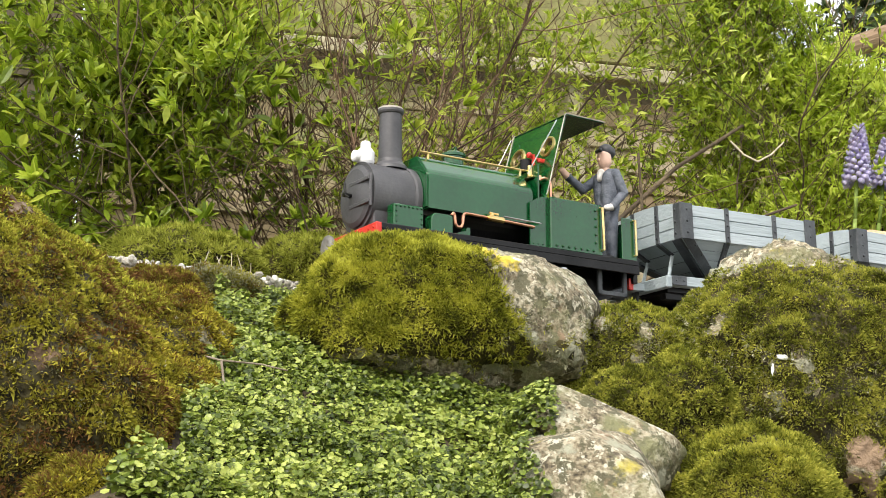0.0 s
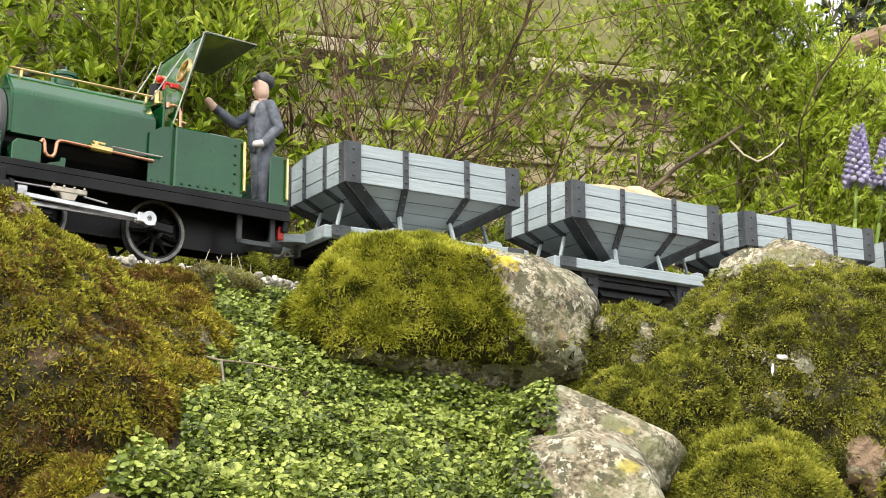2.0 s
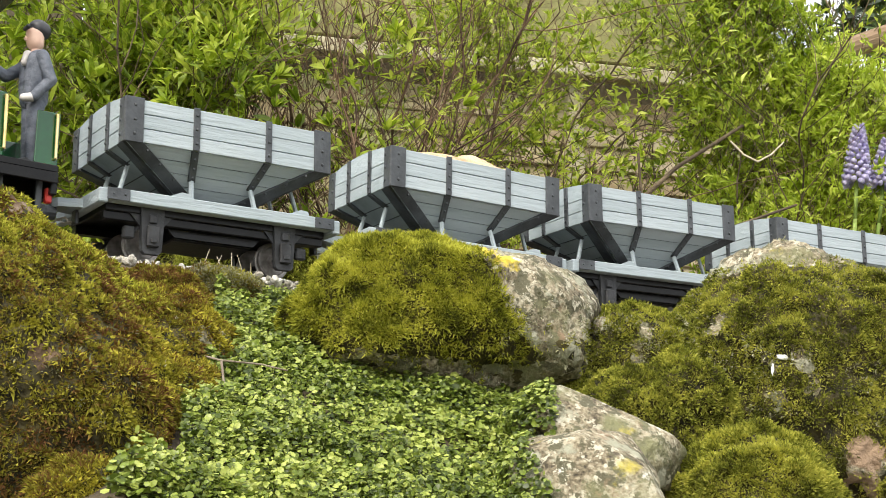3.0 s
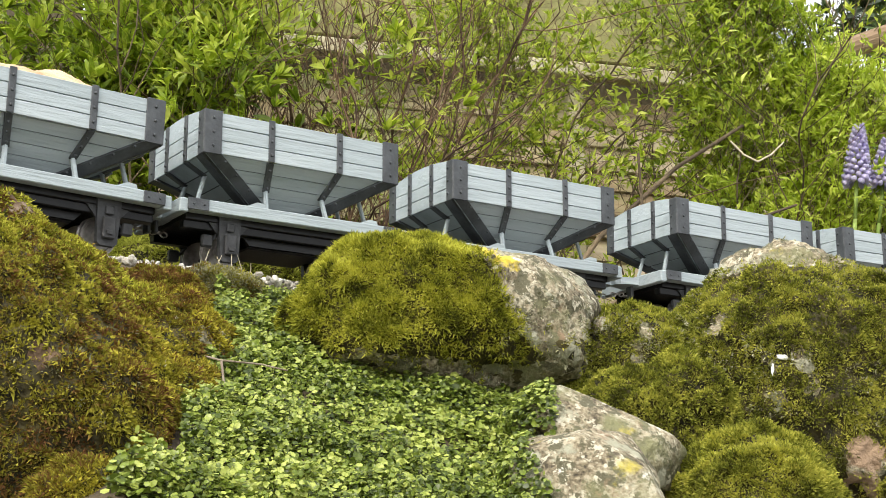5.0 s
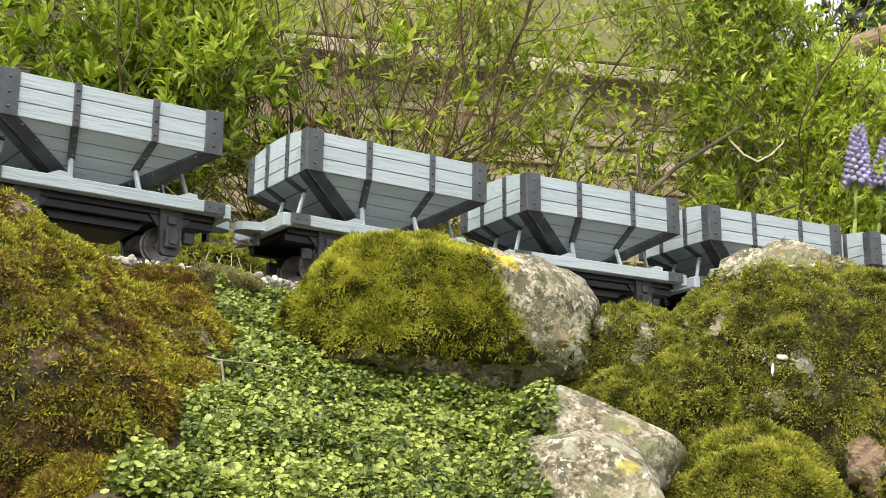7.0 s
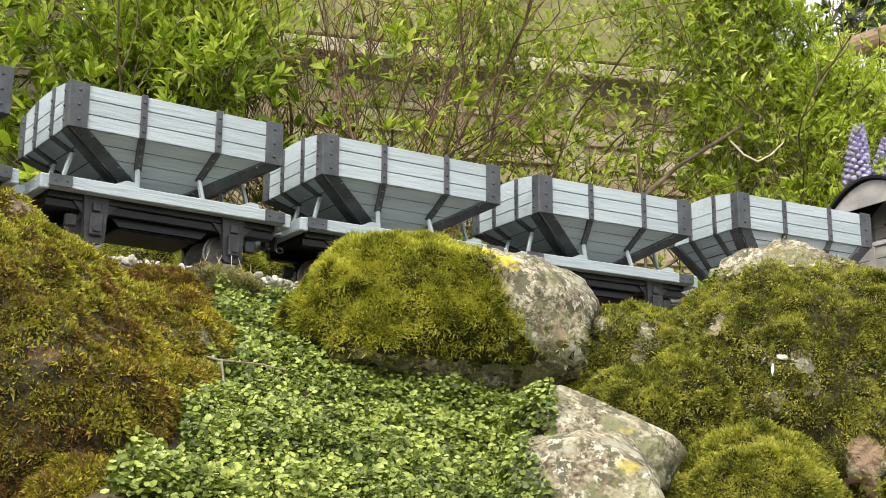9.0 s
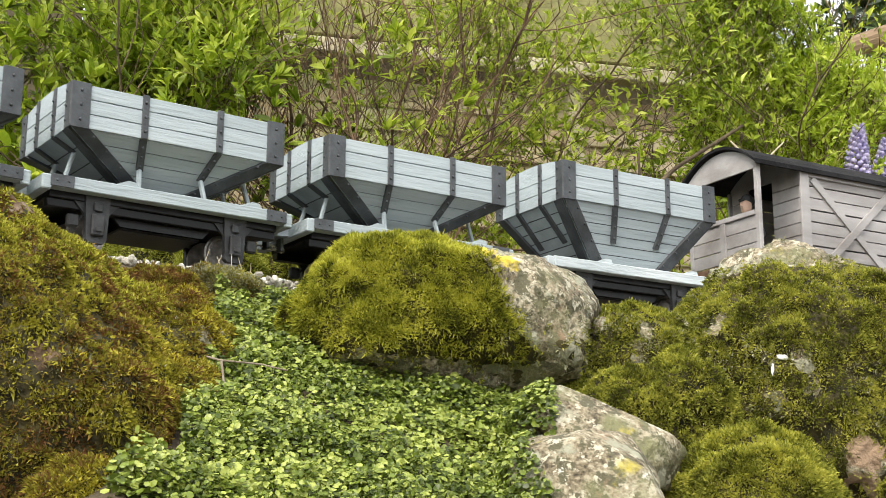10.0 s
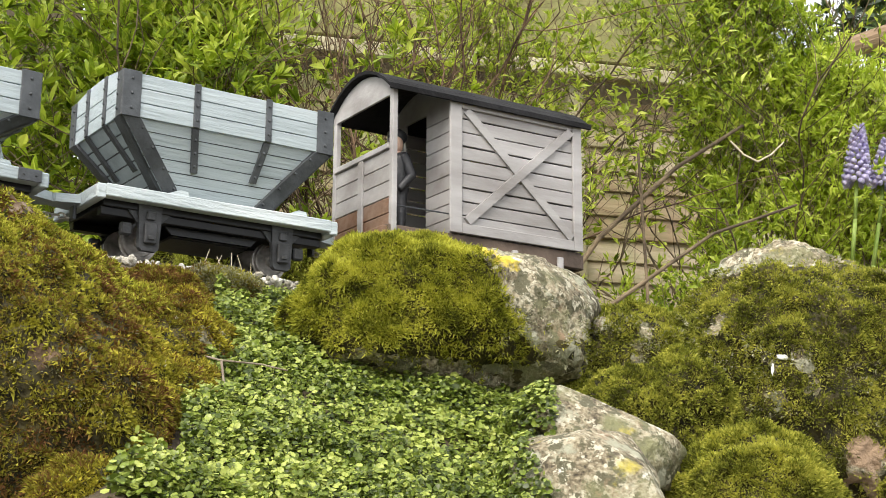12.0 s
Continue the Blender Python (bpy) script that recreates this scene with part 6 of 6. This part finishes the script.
# ---- bare leaning branches ----
def branch(label, pts, r0, r1, material="twig", name="branch"):
    bm = bmesh.new()
    n = len(pts) - 1
    for i, (a, b) in enumerate(zip(pts, pts[1:])):
        rod(bm, a, b, r0 + (r1 - r0) * i / n, r0 + (r1 - r0) * (i + 1) / n, 8)
        bmesh.ops.create_icosphere(bm, subdivisions=1, radius=r0 + (r1 - r0) * (i + 1) / n, matrix=Matrix.Translation(b))
    return tagged(part(name, bm, material), label, "branch")


branch("dark weathered branch crossing in front of the fence", [(-0.37, 1.72, 0.905), (-0.31, 1.72, 0.918), (-0.27, 1.72, 0.922), (-0.20, 1.73, 0.925)], 0.006, 0.004)
branch("dark leaning branch among the shrub stems", [(0.10, 1.48, 0.56), (0.17, 1.50, 0.66), (0.26, 1.52, 0.745), (0.34, 1.54, 0.80)], 0.0034, 0.0018)
branch("grey leaning branch near the ground", [(0.13, 1.36, 0.535), (0.20, 1.37, 0.585), (0.27, 1.38, 0.635), (0.36, 1.40, 0.67)], 0.0024, 0.0013)
branch("thin upright brown stem", [(0.215, 1.45, 0.50), (0.212, 1.45, 0.62), (0.208, 1.45, 0.74)], 0.0020, 0.0014)
branch("pale dry bent stalk caught in the hedge", [(0.296, 1.40, 0.738), (0.308, 1.395, 0.722), (0.321, 1.39, 0.713), (0.336, 1.395, 0.722), (0.351, 1.40, 0.737)], 0.0012, 0.0009, "straw", "dry_stalk")
branch("pale dry grass stem in the shrub", [(-0.21, 1.45, 0.755), (-0.185, 1.45, 0.835), (-0.150, 1.45, 0.90)], 0.0012, 0.0008, "straw", "dry_stalk")
branch("thin dead twig lying on the leaves", [(-0.144, 0.783, 0.423), (-0.123, 0.778, 0.417), (-0.100, 0.773, 0.414), (-0.085, 0.770, 0.410)], 0.0007, 0.0004, "dead", "dead_twig")
branch("lichened dead twig hanging down the bank", [(-0.122, 0.776, 0.416), (-0.119, 0.766, 0.404), (-0.115, 0.756, 0.391)], 0.0008, 0.0006, "dead", "dead_twig")


# ---- spring bulbs behind the right boulder ----
def bulb_flower(label, foot, top, bend, head, seed):
    rnd = random.Random(seed)
    f = tagged(new("grape_hyacinth"), label, "flower", "grape hyacinths")
    a, b = Vector(foot), Vector(top)
    pts = [a.lerp(b, t) + Vector((bend * math.sin(t * math.pi), 0, 0)) for t in (0, 0.2, 0.4, 0.6, 0.8, 1)]
    bm = bmesh.new()
    for i, (p, q) in enumerate(zip(pts, pts[1:])):
        rod(bm, p, q, 0.0034 - 0.0003 * i, 0.0034 - 0.0003 * (i + 1), 10)
    part("stem", bm, "stem", f, "pale green stem", True)
    axis = (b - pts[-2]).normalized()
    n = 116
    for i in range(n):
        t = i / n
        an = i * 2.39996
        r = 0.0118 * (1 - 0.66 * t ** 1.6)
        side = Vector((math.cos(an), math.sin(an), 0))
        c = b + axis * (head * (t - 0.12)) + side * r
        d = (side * (1 - 0.5 * t) + Vector((0, 0, -0.55 + 1.3 * t))).normalized()
        bm = bmesh.new()
        s = 0.0035 * (1 - 0.40 * t) * rnd.uniform(0.85, 1.1)
        m = Matrix.Translation(c) @ d.to_track_quat("Z", "Y").to_matrix().to_4x4()
        lathe(bm, [(s * 0.35, -s * 1.2), (s * 0.85, -s * 0.5), (s * 0.95, s * 0.3), (s * 0.7, s), (s * 0.9, s * 1.35)], m, 8)
        part("floret", bm, "petal", f, smooth=True)
    return f


bulb_flower("violet-blue flower spike on a pale green stem", (0.412, 1.50, 0.49), (0.454, 1.50, 0.728), 0.006, 0.068, 1)
bulb_flower("violet-blue flower spike leaning beside its neighbour", (0.426, 1.52, 0.49), (0.489, 1.52, 0.728), 0.008, 0.058, 2)


def strap_leaf(foot, tip, bend, width):
    bm = bmesh.new()
    a, b = Vector(foot), Vector(tip)
    prev = None
    for i in range(9):
        t = i / 8
        p = a.lerp(b, t) + Vector((bend * t * t, 0, -0.02 * t * t))
        w = width * (1 - t ** 3) * 0.5 + 0.0003
        row = [bm.verts.new(p + Vector((-w, 0, 0.0012))), bm.verts.new(p + Vector((0, 0.001, 0))), bm.verts.new(p + Vector((w, 0, 0.0012)))]
        if prev:
            bm.faces.new((prev[0], prev[1], row[1], row[0]))
            bm.faces.new((prev[1], prev[2], row[2], row[1]))
        prev = row
    return bm


clump = tagged(new("bulb_leaves"), "clump of long pale green strap leaves", "plant")
for ft, tp, bd in (((0.435, 1.48, 0.49), (0.500, 1.46, 0.655), 0.03), ((0.450, 1.48, 0.49), (0.520, 1.46, 0.640), 0.02), ((0.43, 1.50, 0.49), (0.475, 1.50, 0.675), 0.025), ((0.46, 1.47, 0.49), (0.500, 1.44, 0.620), 0.03), ((0.44, 1.47, 0.49), (0.46, 1.45, 0.60), 0.02)):
    part("leaf", strap_leaf(ft, tp, bd, 0.009), "stem", clump)

# ---- small litter ----
def flake(label, c, r, turn, seed):
    bm = bmesh.new()
    bmesh.ops.create_icosphere(bm, subdivisions=3, radius=1.0)
    for v in bm.verts:
        k = 1 + 0.45 * noise.noise(v.co * 1.6 + Vector((seed, 0, 0)))
        v.co = Vector((v.co.x * r[0], v.co.y * r[1], v.co.z * r[2])) * k
    ob = part("white_flake", bm, "white", None, "", True)
    ob.matrix_basis = pose(*c, *turn)
    return tagged(ob, label, "flake")


for i, (x, y) in enumerate(((-0.150, 0.955), (-0.146, 0.957), (-0.158, 0.952), (-0.137, 0.962), (-0.133, 0.960), (-0.166, 0.948))):
    z = ground_z(x, y) - 0.004
    branch("thin dry grass stem beside the rail", [(x, y, z), (x + 0.002 * (i % 3 - 1), y, z + 0.013), (x + 0.006 * (i % 3 - 1), y, z + 0.022 + 0.003 * (i % 2))], 0.00045, 0.0002, "straw", "dry_stalk")
flake("white flake of bird lime on the boulder", (0.219, 0.903, 0.4375), (0.0055, 0.0012, 0.0017), (0, 10, 0), 1)
flake("white flake of bird lime on the boulder", (0.211, 0.903, 0.430), (0.0009, 0.0008, 0.004), (0, 5, 0), 2)
flake("white lichen spot on the boulder", (-0.208, 0.690, 0.413), (0.0035, 0.0015, 0.004), (0, 0, 0), 3)


def motions():
    ref = train_at(1.5)
    half = [i * 0.5 for i in range(25)]
    tenth = [i * 0.1 for i in range(121)]

    def seat(j, t):
        off, a, b = WAGONS[j]
        return track_pose(train_at(t) + off) @ pose(0, 0, (a + b) / 2000, 0, -math.degrees(math.atan((b - a) / 155)), 0)

    for j, w in enumerate(wagons):
        walk(w, [(t, seat(j, t)) for t in half])
        for ax in [c for c in w.children if c.name.startswith("axle") and not c.name.startswith("axle_guard")]:
            x = ax.matrix_basis.translation.x
            walk(ax, [(t, pose(x, 0, 0.0125, 0, math.degrees((train_at(t) - ref) / 0.0125), 0)) for t in tenth])
    walk(sand, [(t, seat(1, t)) for t in half])
    walk(loco, [(t, track_pose(train_at(t) + LOCO)) for t in half])
    walk(driver, [(t, track_pose(train_at(t) + LOCO) @ pose(0.0800, -0.016, 0.0485)) for t in half])
    walk(van, [(t, track_pose(train_at(t) + VAN)) for t in half])
    walk(guard, [(t, track_pose(train_at(t) + VAN) @ pose(-0.0460, 0.006, 0.0470)) for t in half])
    for ax in [c for c in van.children if c.name.startswith("axle") and not c.name.startswith("axle_guard")]:
        x = ax.matrix_basis.translation.x
        walk(ax, [(t, pose(x, 0, 0.0125, 0, math.degrees((train_at(t) - ref) / 0.0125), 0)) for t in tenth])
    # driving wheels and rods; the cranks hang back and down at 1.5 s
    def turn(t):
        return (train_at(t) - ref) / WR - radians(30)

    def pin(t):
        a = turn(t)
        return -CRANK * math.sin(a), WR - CRANK * math.cos(a)

    for ax, x in zip(drivers, WX):
        walk(ax, [(t, pose(x, 0, WR, 0, math.degrees(turn(t)), 0)) for t in tenth])
    for r, y in coupling_rods:
        walk(r, [(t, pose(sum(WX) / 2 + pin(t)[0], y, pin(t)[1])) for t in tenth])
    zc = 0.0265
    for (r, y), (c, yc) in zip(main_rods, crossheads):
        rows, slides = [], []
        for t in tenth:
            px, pz = pin(t)
            px += WX[1]
            run = math.sqrt(RODLEN**2 - (pz - zc) ** 2)
            rows.append((t, pose(px - run, y, zc, 0, -math.degrees(math.atan2(pz - zc, run)), 0)))
            slides.append((t, pose(px - run, yc, zc)))
        walk(r, rows)
        walk(c, slides)


motions()
